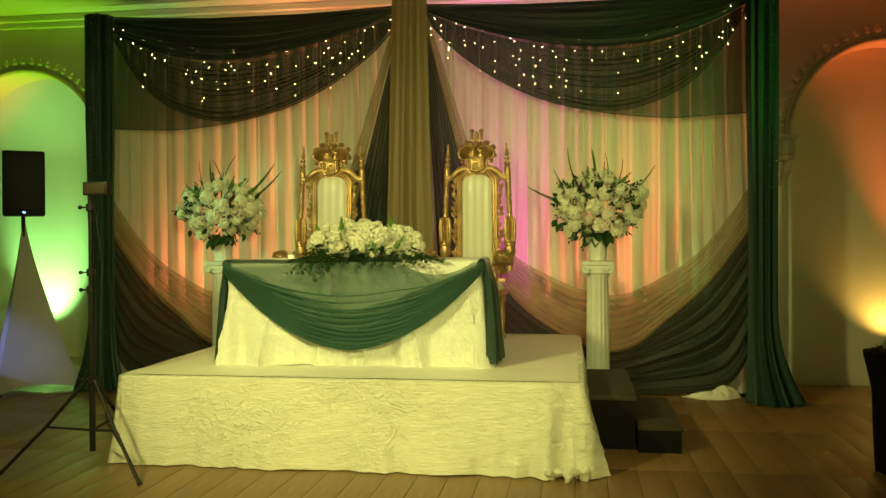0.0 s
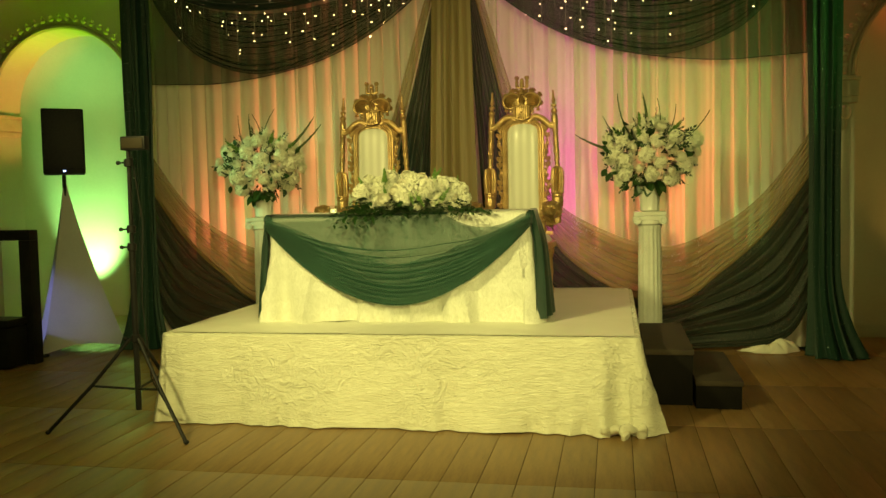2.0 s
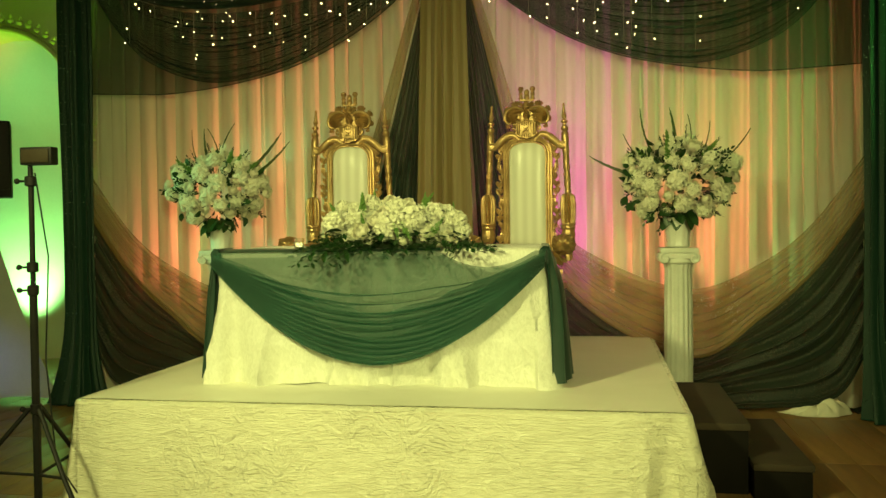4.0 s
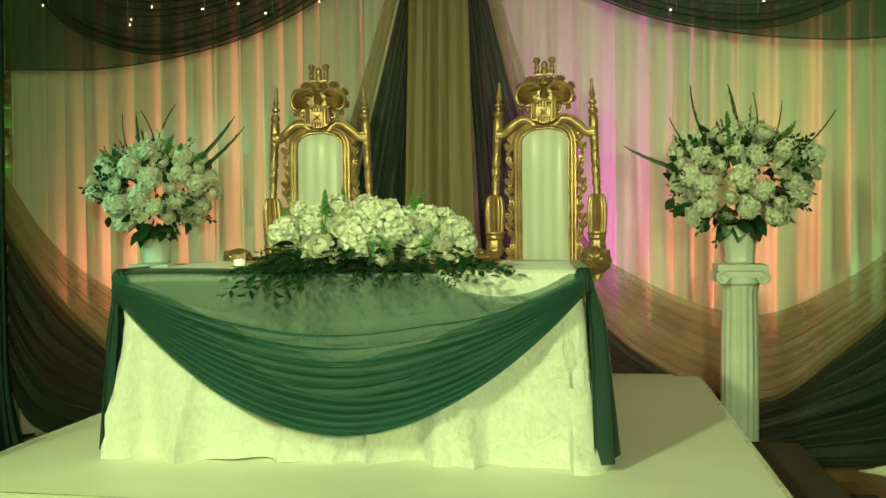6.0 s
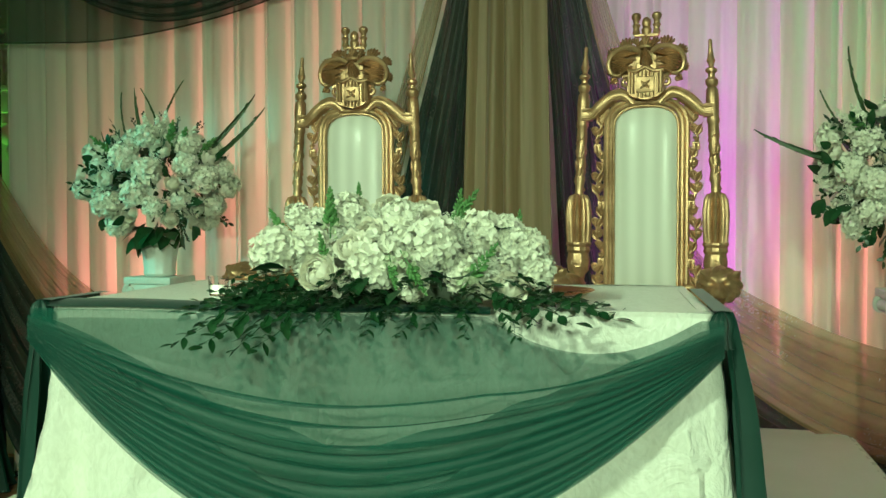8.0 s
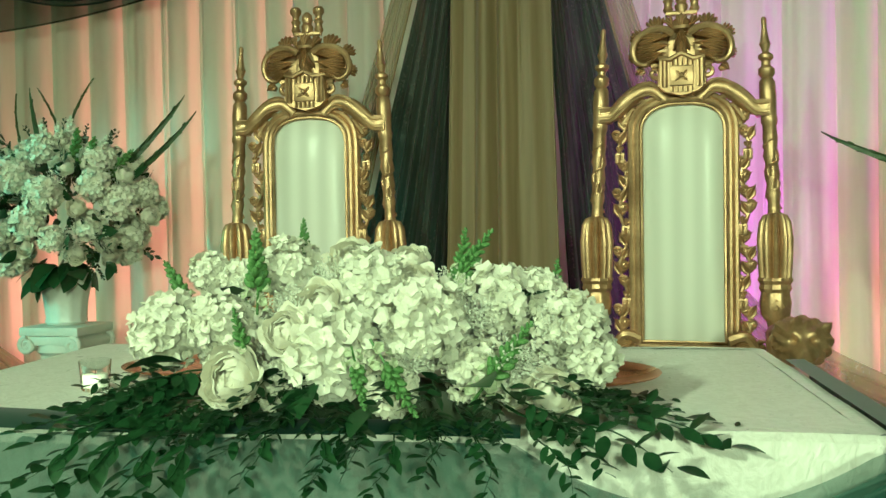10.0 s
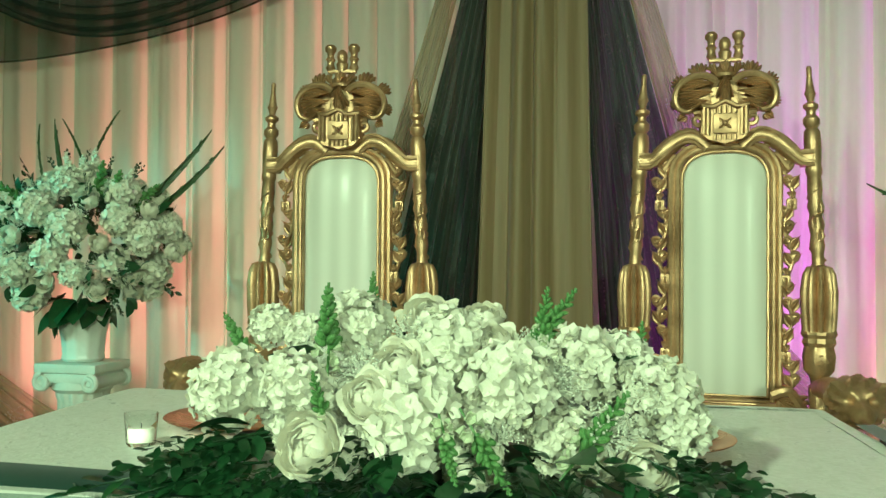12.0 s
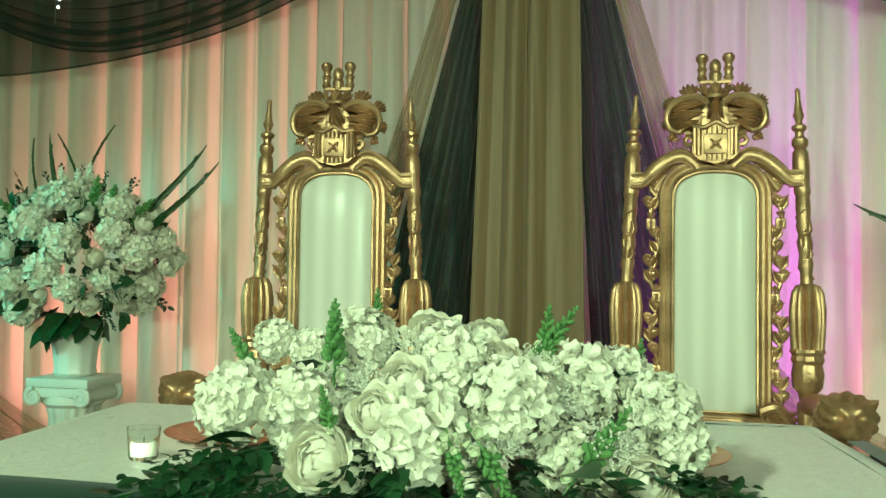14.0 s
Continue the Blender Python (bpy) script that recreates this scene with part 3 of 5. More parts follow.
steps = thing("stage_steps", "two carpeted steps beside the stage", "steps")
part("upper_tread", block(0.1, 0.42, 6.1, 7.3, 0.335, 0.373, .008), M_STEP, steps)
part("upper_box", block(0.11, 0.41, 6.11, 7.29, 0, 0.335, .003), M_STEP_SIDE, steps)
part("lower_tread", block(0.42, 0.72, 6.02, 7.1, 0.15, 0.187, .008), M_STEP, steps)
part("lower_box", block(0.425, 0.71, 6.03, 7.09, 0, 0.15, .003), M_STEP_SIDE, steps)

TX0, TX1, TY0, TY1, TZ = -2.44, -0.64, 5.995, 6.95, 1.3
TABLE_TURN = Matrix.Translation((-1.54, 5.995, 0)) @ Matrix.Rotation(radians(3.2), 4, "Z") @ Matrix.Translation((1.54, -5.995, 0))
table = thing("head_table", "folding banquet table hidden under its cloth", "table", TABLE_TURN)
part("tabletop", block(TX0 + .02, TX1 - .02, TY0 + .02, TY1 - .02, TZ - .04, TZ - .006, .006), M_STEP, table)
for x in (TX0 + .15, TX1 - .15):
    for y in (TY0 + .12, TY1 - .12):
        part("leg", tube([(x, y, SZ), (x, y, TZ - .04)], .016, 8), M_BLACK, table)
single("tablecloth", cover(TX0, TX1, TY0, TY1, SZ + .006, TZ, 0.035, 0.014, 0.03, 0.06, 5.0, 34, 0.008, pleat=0.085), M_TABLECLOTH, "ivory crushed tablecloth reaching the stage", "tablecloth", m=TABLE_TURN)

swag = thing("table_swag", "emerald green chiffon draped and knotted across the table front", "swag", TABLE_TURN)
TC, TW = (TX0 + TX1) / 2, (TX1 - TX0) / 2


def front_swag(q0, folds, amp, lap, out, seed):
    """The swag between the table edge and its hanging hem, from q0 of its depth down, in lapping folds."""
    def fn(u, v):
        s = 2 * u - 1
        head = q0 * (1 - .75 * abs(s) ** 1.6)
        q = head + (1 - head) * v
        belly = max(0.0, 1 - abs(s) ** 1.9)
        z_top, dip = TZ - 0.012, 0.085 * max(0, 1 - ((u - .83) / .14) ** 2)
        z_low = TZ - 0.095 - 0.515 * belly
        k = folds * (1 + 0.08 * noise.noise(Vector((u * 1.5, q * 2, seed))))
        th = k * q + 3.2 * noise.noise(Vector((u * 1.4, q * 5, seed + 2)))
        deep = min(1.0, max(0.0, (q - 0.22) * 3)) * min(1.0, (1 - q) * 16 + .15) * (0.65 + 0.9 * noise.noise(Vector((u * 1.8, q * 9, seed + 6))))
        qq = q + lap / k * deep * math.sin(th)
        z = z_top + (z_low - z_top) * qq - dip * max(0.0, 1 - qq) ** 4
        dy = amp * deep * math.cos(th)
        return (TC + s * (TW + 0.005), TY0 - 0.03 - out - 0.085 * belly * (0.15 + qq * .9) - 0.02 * (1 - belly) - dy, z)
    return fn


part("swag_body", sheet(front_swag(0, 74, 0.009, 3.6, 0.004, 2), 110, 300), M_TABLE_SHEER, swag)
part("swag_folds", sheet(front_swag(0.55, 84, 0.013, 2.4, 0.013, 8), 130, 240), M_TABLE_SHEER, swag, "second gathered layer of the chiffon")
part("swag_hem", sheet(front_swag(0.78, 120, 0.008, 2.0, 0.026, 3), 130, 150), M_TABLE_SHEER, swag, "gathered lower folds")
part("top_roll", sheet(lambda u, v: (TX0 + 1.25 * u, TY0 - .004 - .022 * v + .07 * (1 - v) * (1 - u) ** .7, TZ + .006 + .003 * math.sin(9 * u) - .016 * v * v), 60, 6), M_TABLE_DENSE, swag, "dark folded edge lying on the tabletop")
for s, x in ((-1, TX0), (1, TX1)):
    def tail(u, v, s=s, x=x):
        w = max(0.0, (v - 0.08) / 0.92)
        long = (0.72 if s > 0 else 0.3) + 0.12 * v
        off = (0.03 + 0.085 * w ** 0.8) if s > 0 else (0.015 + 0.062 * w ** 1.2)
        y0 = TY0 - 0.035 - 0.085 * w ** 1.3 if s > 0 else TY0 - 0.03 - 0.02 * w
        if u < 0.2:
            f = u / 0.2
            xx, y = x + s * (off - (0.075 if s > 0 else 0.02) * (1 - f) * (0.4 + 0.6 * w)), y0 + 0.012 * math.sin(math.pi * f)
        else:
            f = (u - 0.2) / 0.8
            xx, y = x + s * (off + 0.03 * math.sin(math.pi * f) * min(1, 4 * w)), y0 + f * long
        xx += s * 0.017 * math.sin(u * 34 + 3 * w) * min(1, 3 * w)
        if v < 0.08:
            xx -= s * 0.045 * (1 - v / 0.08)
        return (xx, y, TZ + 0.009 - 0.725 * w + 0.02 * math.sin(u * 5) * w)
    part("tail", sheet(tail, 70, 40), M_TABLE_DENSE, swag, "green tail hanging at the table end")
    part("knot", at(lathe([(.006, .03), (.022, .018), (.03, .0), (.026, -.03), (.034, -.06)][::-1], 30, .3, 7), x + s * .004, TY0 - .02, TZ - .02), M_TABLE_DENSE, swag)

# ---- thrones ----
M_GOLD = surface("antique_gold_leaf", (0.38, 0.235, 0.118), (0.66, 0.44, 0.245), 0.4, 0.72, 14, 90, 0.5, 0.004, rough_var=0.16)


def striped(name, a, b, width):
    m, t, p, out = nodes_of(name)
    co = t.nodes.new("ShaderNodeTexCoord")
    sep = t.nodes.new("ShaderNodeSeparateXYZ")
    link(t, co, "Object", sep, 0)
    w = t.nodes.new("ShaderNodeMath")
    w.operation = "MULTIPLY"
    w.inputs[1].default_value = 2 * math.pi / width
    link(t, sep, "X", w, 0)
    sn = t.nodes.new("ShaderNodeMath")
    sn.operation = "SINE"
    link(t, w, 0, sn, 0)
    n = noise_node(t, 160, 2, (3, 1, 0.3))
    fac = ramp(t, sn.outputs[0], -0.9, 0.9)
    mix = colour_mix(t, fac, a, b)
    link(t, mix, 2, p, "Base Color")
    rr = t.nodes.new("ShaderNodeMapRange")
    rr.inputs["To Min"].default_value, rr.inputs["To Max"].default_value = 0.5, 0.3
    t.links.new(fac, rr.inputs[0])
    link(t, rr, 0, p, "Roughness")
    bp = t.nodes.new("ShaderNodeBump")
    bp.inputs["Strength"].default_value, bp.inputs["Distance"].default_value = 0.15, 0.001
    link(t, n, 0, bp, "Height")
    link(t, bp, 0, p, "Normal")
    p.inputs["Sheen Weight"].default_value = 0.2
    return m


M_STRIPE = striped("striped_ivory_satin", (0.68, 0.67, 0.59), (0.79, 0.78, 0.7), 0.07)


def spiral(cx, cz, r, turns, s, y=0.0, n=16, a0=0.0):
    return [(cx + s * r * (1 - 0.8 * i / n) * math.cos(a0 + turns * 2 * math.pi * i / n), y, cz + r * (1 - 0.8 * i / n) * math.sin(a0 + turns * 2 * math.pi * i / n)) for i in range(n + 1)]


def relief_leaf(cx, cz, w, h, lean=0.0, lobes=3, y=-0.012, depth=0.022, n=12):
    """A carved acanthus leaf: one closed relief with a scalloped edge, raised ribs and a tip that curls forward."""
    rows, cols = n, 4 * lobes + 2
    vs, fs = [], []
    for j in range(rows + 1):
        v = j / rows
        half = w * (0.35 + 0.65 * math.sin(math.pi * min(1, 0.15 + v * 0.8))) * (1 - 0.75 * max(0, v - .7) / .3)
        for i in range(cols + 1):
            u = 2 * i / cols - 1
            notch = 1 - 0.16 * (0.5 + 0.5 * math.cos(v * 2 * math.pi * 3)) * abs(u) ** 3
            x = u * half * notch
            zz = h * (v - 0.18 * u * u * v) + 0.08 * h * math.cos(u * math.pi * lobes) * v
            rise = depth * (1 - u ** 4) * (0.45 + 0.55 * v) * (0.62 + 0.38 * math.cos(u * math.pi * lobes)) if j and abs(u) < 1 else -0.004
            rot = -lean
            vs.append((cx + x * math.cos(rot) - zz * math.sin(rot), y - rise, cz + x * math.sin(rot) + zz * math.cos(rot)))
    k = cols + 1
    for j in range(rows):
        for i in range(cols):
            fs.append((j * k + i, j * k + i + 1, (j + 1) * k + i + 1, (j + 1) * k + i))
    return vs, fs


def lion(seed=0):
    """A carved animal head as one sculpted lump: snout, brows, eyes and a mane of thick locks, facing -y."""
    def dome(p, q, r):
        return math.exp(-(p - q).length_squared / (r * r))
    vs, fs = [], []
    nu, nv = 44, 30
    for j in range(nv + 1):
        t = math.pi * j / nv
        for i in range(nu):
            a = 2 * math.pi * i / nu
            d = Vector((math.sin(t) * math.cos(a), math.cos(t) * -1, math.sin(t) * math.sin(a)))
            r = .06
            r += .034 * dome(d, Vector((0, -.96, -.28)), .36) + .012 * dome(d, Vector((0, -1, -.05)), .16)
            for e in (-1, 1):
                r += .012 * dome(d, Vector((e * .3, -.86, .42)), .2) - .012 * dome(d, Vector((e * .3, -.94, .16)), .13) + .01 * dome(d, Vector((e * .2, -.93, -.42)), .16)
                r += .016 * dome(d, Vector((e * .72, -.35, .6)), .2)
            r -= .012 * dome(d, Vector((0, -.88, -.62)), .14)
            mane = max(0.0, min(1.0, (math.sin(t) - .55) * 4)) if d.y < 0 else 1.0
            r += mane * .0045 * (0.6 + math.cos(12 * a + 7 * d.y))
            vs.append((d.x * r * 1.05, d.y * r, d.z * r * .92))
    for j in range(nv):
        for i in range(nu):
            k = (i + 1) % nu
            fs.append((j * nu + i, j * nu + k, (j + 1) * nu + k, (j + 1) * nu + i))
    return vs, fs


def fan_leaf(cx, cz, h, spread, lean=0.0, lobes=5, y=-0.01, depth=0.02, rows=9):
    """A carved palmette: ribs that fan out from a point, with rounded tips rolling forward."""
    cols = lobes * 6
    vs, fs = [], []
    for j in range(rows + 1):
        q = j / rows
        for i in range(cols + 1):
            u = 2 * i / cols - 1
            a = lean + spread * u
            rib = abs(math.cos(u * math.pi * lobes / 2 + (0 if lobes % 2 else math.pi / 2)))
            R = h * (0.86 + 0.14 * rib) * (1 - 0.12 * u * u) * q
            rise = depth * math.sin(math.pi * (0.22 + 0.7 * q)) * (0.84 + 0.16 * rib)
            if j == rows:
                rise -= depth * .5
            vs.append((cx + R * math.sin(a), y - rise, cz + R * math.cos(a)))
    k = cols + 1
    for j in range(rows):
        for i in range(cols):
            fs.append((j * k + i, j * k + i + 1, (j + 1) * k + i + 1, (j + 1) * k + i))
    return vs, fs


def throne():
    top = thing("throne", "tall carved gold throne chair with striped ivory upholstery", "throne chair", pose(-2.168, 7.725, SZ, 0, 0, 3), "thrones behind the table")
    PW, P0, P1 = 0.14, 0.65, 1.465

    def outline(off, n=14):
        r = PW + off
        pts = [(-r, 0, P0 - off)]
        for i in range(n + 1):
            a = math.pi * i / n
            pts.append((-r * math.copysign(abs(math.cos(a)) ** .75, math.cos(a)), 0, P1 - .1 + (.1 + off) * math.sin(a) ** .85))
        return pts + [(r, 0, P0 - off)]

    def pad(u, v):
        s = 2 * u - 1
        z0 = P0 + .004
        zt = P1 - .1 + .1 * max(0, 1 - abs(s) ** 2.67) ** .43
        bulge = (1 - s ** 4) * (1 - (2 * v - 1) ** 6)
        return (s * PW, -.012 - .03 * bulge, z0 + (zt - z0) * v)
    part("back_cushion", sheet(pad, 28, 24), M_STRIPE, top, "striped ivory satin back cushion")
    shift = lambda pts, y: [(x, y, z) for x, _, z in pts]
    part("back_board", block(-PW - .01, PW + .01, -.004, .02, P0 - .02, P1 - .05, .004), M_GOLD, top, "gold back board")
    part("back_frame", join(tube(shift(outline(.012) + [outline(.012)[0]], -.02), .011, 8), tube(shift(outline(.031) + [outline(.031)[0]], -.012), .012, 8), tube(shift(outline(-.004) + [outline(-.004)[0]], -.026), .005, 6)), M_GOLD, top)
    for s in (-1, 1):
        g = []
        stem = lambda z: s * (.2 + .013 * math.sin((z - .66) * 2 * math.pi / .2))
        g.append(tube([(stem(.66 + .01 * i), -.008, .66 + .01 * i) for i in range(79)], lambda q: .0065 + .0015 * math.sin(40 * q), 6))
        for k in range(15):
            z = .685 + .05 * k
            e = 1 if k % 2 else -1
            cx = stem(z)
            if k % 5 == 2:
                g += [block(cx - .016, cx + .016, -.022, .004, z - .02, z + .018, .006), fan_leaf(cx, z + .012, .032, .6, 0, 3, -.014, .014, 6), relief_leaf(cx, z + .012, .014, -.03, 0, 2, -.022, .01, 6)]
            else:
                g.append(relief_leaf(cx - .006 * e, z, .021, .056, e * .6, 2, -.006, .02, 8))
                g.append(relief_leaf(cx + .004 * e, z + .015, .017, .042, -e * 1.0, 2, -.004, .018, 7))
                g.append(tube(spiral(cx - s * e * .013 * s, z + .03, .014, 1.2, e, -.012, 14, .4), lambda q: .006 * (1 - .4 * q), 5))
        g.append(tube([(s * .178, 0, .66), (s * .178, 0, 1.42)], .006, 6))
        part("carved_border", join(*g), M_GOLD, top)
        arch = [(s * .055, -.012, 1.475), (s * .1, -.014, 1.512), (s * .15, -.014, 1.503), (s * .2, -.012, 1.462), (s * .235, -.01, 1.432), (s * .275, -.008, 1.43)]
        fine = [tuple(spline(arch, i / 24)) for i in range(25)]
        part("shoulder_rail", join(tube(fine, lambda q: .026 - .004 * math.sin(9 * q), 10), tube([(x, y - .018, z + .02) for x, y, z in fine[1:]], .008, 6), tube([(x, y - .02, z - .017) for x, y, z in fine[2:]], .007, 6), block(min(s * .235, s * .282), max(s * .235, s * .282), -.03, .022, 1.405, 1.462, .006),
                                   tube(spiral(s * .135, 1.455, .028, 1.2, s, -.012, 14, .6), lambda q: .01 * (1 - .4 * q), 6), tube([(s * .1, -.01, 1.44), (s * .165, -.014, 1.45), (s * .2, -.01, 1.40)], .009, 6)), M_GOLD, top)
        px = s * .292
        prof = [(.004, 1.735), (.008, 1.728), (.0075, 1.70), (.013, 1.655), (.017, 1.645), (.012, 1.63), (.009, 1.618), (.022, 1.608), (.022, 1.598), (.013, 1.588), (.013, 1.575), (.024, 1.562), (.024, 1.545), (.016, 1.532), (.023, 1.52), (.025, 1.48), (.022, 1.41),
                (.024, 1.40), (.024, 1.385), (.02, 1.375), (.022, 1.33), (.019, 1.30), (.024, 1.275), (.018, 1.25), (.023, 1.215), (.018, 1.18), (.022, 1.15), (.017, 1.12), (.018, 1.09), (.021, 1.08), (.018, 1.06)]
        lean = Matrix(((1, 0, -s * .045, s * .048), (0, 1, 0, 0), (0, 0, 1, 0), (0, 0, 0, 1)))
        post = part("post", moved(at(lathe([(q * 1.1, z) for q, z in prof[::-1]], 18), px, 0, 0), lean), M_GOLD, top)
        wrap = [(px + .022 * math.cos(i * .55), .022 * math.sin(i * .55), 1.10 + .0072 * i) for i in range(34)]
        tufts = [relief_leaf(px + .004 * e, z, 0.015, .05, e * .12, 2, -.02, .01, 7) for z, e in ((1.16, 1), (1.2, -1), (1.25, 1))]
        part("vine", moved(join(tube(wrap, .0045, 5), *tufts), lean), M_GOLD, post)
        part("fluted_urn", join(at(lathe([(.02, 1.085), (.04, 1.078), (.052, 1.055), (.059, 1.0), (.057, .93), (.053, .875), (.053, .87)][::-1], 80, -.36, 10), px, -.01, 0), at(lathe([(.054, .872), (.057, .862), (.049, .85), (.053, .835), (.046, .822)][::-1], 24, .08, 12), px, -.01, 0),
                                at(lathe([(.046, .825), (.053, .79), (.048, .745), (.03, .725), (.026, .7), (.034, .69), (.03, .6)][::-1], 24, .1, 8), px, -.01, 0), tube(spiral(px, .775, .024, 1.3, s, -.052, 12), .007, 6)), M_GOLD, top)
        ax = s * .305
        arm = [(px, -.03, .69), (ax + s * .012, -.15, .705), (ax + s * .005, -.34, .69), (ax, -.52, .715)]
        armrest = part("armrest", tube([tuple(spline(arm, i / 16)) for i in range(17)], lambda q: .03 + .008 * math.sin(math.pi * q), 12), M_GOLD, top)
        lx, ly, lz = ax + s * .01, -.55, .728
        part("lion_head", at(lion(), lx, ly, lz, s=1.2), M_GOLD, armrest, "carved gold animal-head arm end")
        part("arm_support", at(lathe([(.03, .64), (.022, .6), (.034, .57), (.02, .53), (.028, .5), (.03, .45)][::-1], 16), ax - s * .07, -.5, 0), M_GOLD, top)
        for y in (-.47, -.02):
            part("leg", at(lathe([(.034, .4), (.04, .36), (.022, .3), (.03, .2), (.02, .08), (.034, .045), (.03, 0)][::-1], 16), s * .22, y, 0), M_GOLD, top)
    # crest: shield, mantle, crown and turret
    plate = [(-.058, 1.6), (-.062, 1.52), (-.045, 1.502), (0, 1.488), (.045, 1.502), (.062, 1.52), (.058, 1.6), (0, 1.612)]
    vs = [(x, -.058, z) for x, z in plate] + [(x * 1.1, -.012, z) for x, z in plate]
    n = len(plate)
    fs = [tuple(range(n))[::-1]] + [(i, (i + 1) % n, n + (i + 1) % n, n + i) for i in range(n)]
    crest = part("crest", join(at(ball(.07, 20, 12, 1.9, .36, .9), 0, .004, 1.64), block(-.045, .045, -.028, .02, 1.49, 1.74, .01)), M_GOLD, top)
    ribs = [tube([(x, -.06, 1.504 + abs(x) * .22), (x, -.06, 1.598)], .006, 6) for x in (-.054, -.043, .043, .054)]
    ribs += [tube([(x, -.06, 1.498), (x, -.06, 1.515)], .005, 6) for x in (-.026, -.013, 0, .013, .026)] + [tube([(x, -.06, 1.578), (x, -.06, 1.6)], .005, 6) for x in (-.026, -.013, 0, .013, .026)]
    flower = [relief_leaf(.003 * math.cos(a), 1.547 + .003 * math.sin(a), .008, .02, math.pi / 2 - a, 2, -.066, .008, 5) for a in (.8, 2.35, 3.9, 5.5)]
    part("shield", moved(join((vs, fs), *ribs, block(-.031, .031, -.066, -.054, 1.517, 1.577, .004), *flower, at(ball(.007, 8, 6), 0, -.074, 1.547), tube([(-.06, -.06, 1.603), (-.03, -.07, 1.597), (0, -.066, 1.615), (.03, -.07, 1.597), (.06, -.06, 1.603)], .007, 6)), Matrix.Translation((0, 0, 1.55)) @ Matrix.Diagonal((1.22, 1.15, 1.1, 1)) @ Matrix.Translation((0, 0, -1.55))), M_GOLD, crest)
    for s in (-1, 1):
        rim = [(s * .028, -.05, 1.69), (s * .06, -.056, 1.708), (s * .105, -.054, 1.706), (s * .145, -.048, 1.682), (s * .16, -.042, 1.642), (s * .148, -.042, 1.605), (s * .118, -.044, 1.592), (s * .1, -.048, 1.606)]
        shell = [at(ball(.07, 20, 10, 1.05, .42, .82), s * .09, -.004, 1.648), tube([tuple(spline(rim, i / 30)) for i in range(31)], lambda q: .014 - .006 * q, 8)]
        shell += [fan_leaf(s * .03, 1.685, .115, .26, s * 1.6, 5, -.044, .02), fan_leaf(s * .035, 1.655, .115, .28, s * 1.68, 5, -.046, .02), fan_leaf(s * .05, 1.628, .085, .34, s * 1.8, 5, -.044, .02)]
        part("mantle", join(*shell), M_GOLD, crest)
        part("mantle_leaf", fan_leaf(s * .075, 1.69, .078, .55, s * .2, 5, -.004, .026), M_GOLD, crest)
        part("mantle_leaf", fan_leaf(s * .115, 1.672, .068, .5, s * .85, 5, .0, .022), M_GOLD, crest)
        part("mantle_leaf", fan_leaf(s * .125, 1.63, .055, .5, s * 1.6, 5, .0, .018), M_GOLD, crest)
        part("scroll", join(tube(spiral(s * .085, 1.565, .026, 1.4, s, -.036, 18, 1), lambda q: .011 * (1 - .4 * q), 7), relief_leaf(s * .125, 1.585, .02, .035, s * 2.2, 3, -.02, .016, 7)), M_GOLD, crest)
        tz = 1.768
        part("turret", at(lathe([(.013, tz), (.017, tz + .01), (.013, tz + .02), (.013, tz + .032), (.018, tz + .04), (.012, tz + .048), (.013, tz + .062), (.02, tz + .07), (.021, tz + .083), (.014, tz + .092), (.006, tz + .094)], 14), s * .043, -.02, 0), M_GOLD, crest)
    tassel = [fan_leaf(0, 1.715, .09, .42, math.pi, 5, -.036, .034), fan_leaf(0, 1.675, .072, .38, math.pi, 3, -.05, .028)]
    part("plume", join(*tassel), M_GOLD, crest)
    part("crown", join(at(lathe([(.03, 1.7), (.045, 1.706), (.047, 1.716), (.04, 1.722), (.03, 1.74), (.01, 1.75)], 20), 0, -.02, 0), fan_leaf(0, 1.708, .052, .5, 0, 3, -.05, .02), fan_leaf(-.026, 1.708, .05, .45, -.5, 3, -.044, .018), fan_leaf(.026, 1.708, .05, .45, .5, 3, -.044, .018),
                       block(-.052, .052, -.032, -.008, 1.757, 1.771, .004), at(lathe([(.018, 1.765), (.022, 1.79), (.016, 1.8), (.02, 1.815), (.017, 1.832), (.006, 1.842)], 14), 0, -.02, 0)), M_GOLD, crest)
    rail = [block(-.25, .25, -.02, .02, .5, .535, .008), block(-.2, .2, -.018, .016, .615, .632, .005)]
    for i in range(6):
        x = -.15 + .06 * i
        rail.append(tube(spiral(x, .575, .026, 1.2, (-1) ** i, -.012, 12, 1.2), lambda q: .009 * (1 - .4 * q), 6))
    for s in (-1, 1):
        rail += [fan_leaf(s * .16, .655, .11, .5, s * 1.95, 5, -.012, .03), fan_leaf(s * .15, .6, .12, .35, s * 1.65, 3, -.012, .026)]
        rail.append(tube([tuple(spline([(s * .15, -.02, .66), (s * .2, -.03, .675), (s * .24, -.025, .62), (s * .28, -.01, .59)], i / 12)) for i in range(13)], lambda q: .02 - .006 * q, 8))
    part("lower_rail", join(*rail), M_GOLD, top)
    part("seat_frame", join(block(-.275, .275, -.52, .02, .4, .455, .012), *[tube(spiral(x, .43, .022, 1.2, 1, -.525, 10), .007, 6) for x in (-.2, -.1, 0, .1, .2)]), M_GOLD, top)
    part("seat_cushion", sheet(lambda u, v: ((2 * u - 1) * .25, -.5 + .48 * v, .455 + .075 * ((1 - (2 * u - 1) ** 6) * (1 - (2 * v - 1) ** 6)) ** .5), 24, 20), M_STRIPE, top, "striped ivory satin seat cushion")
    return top


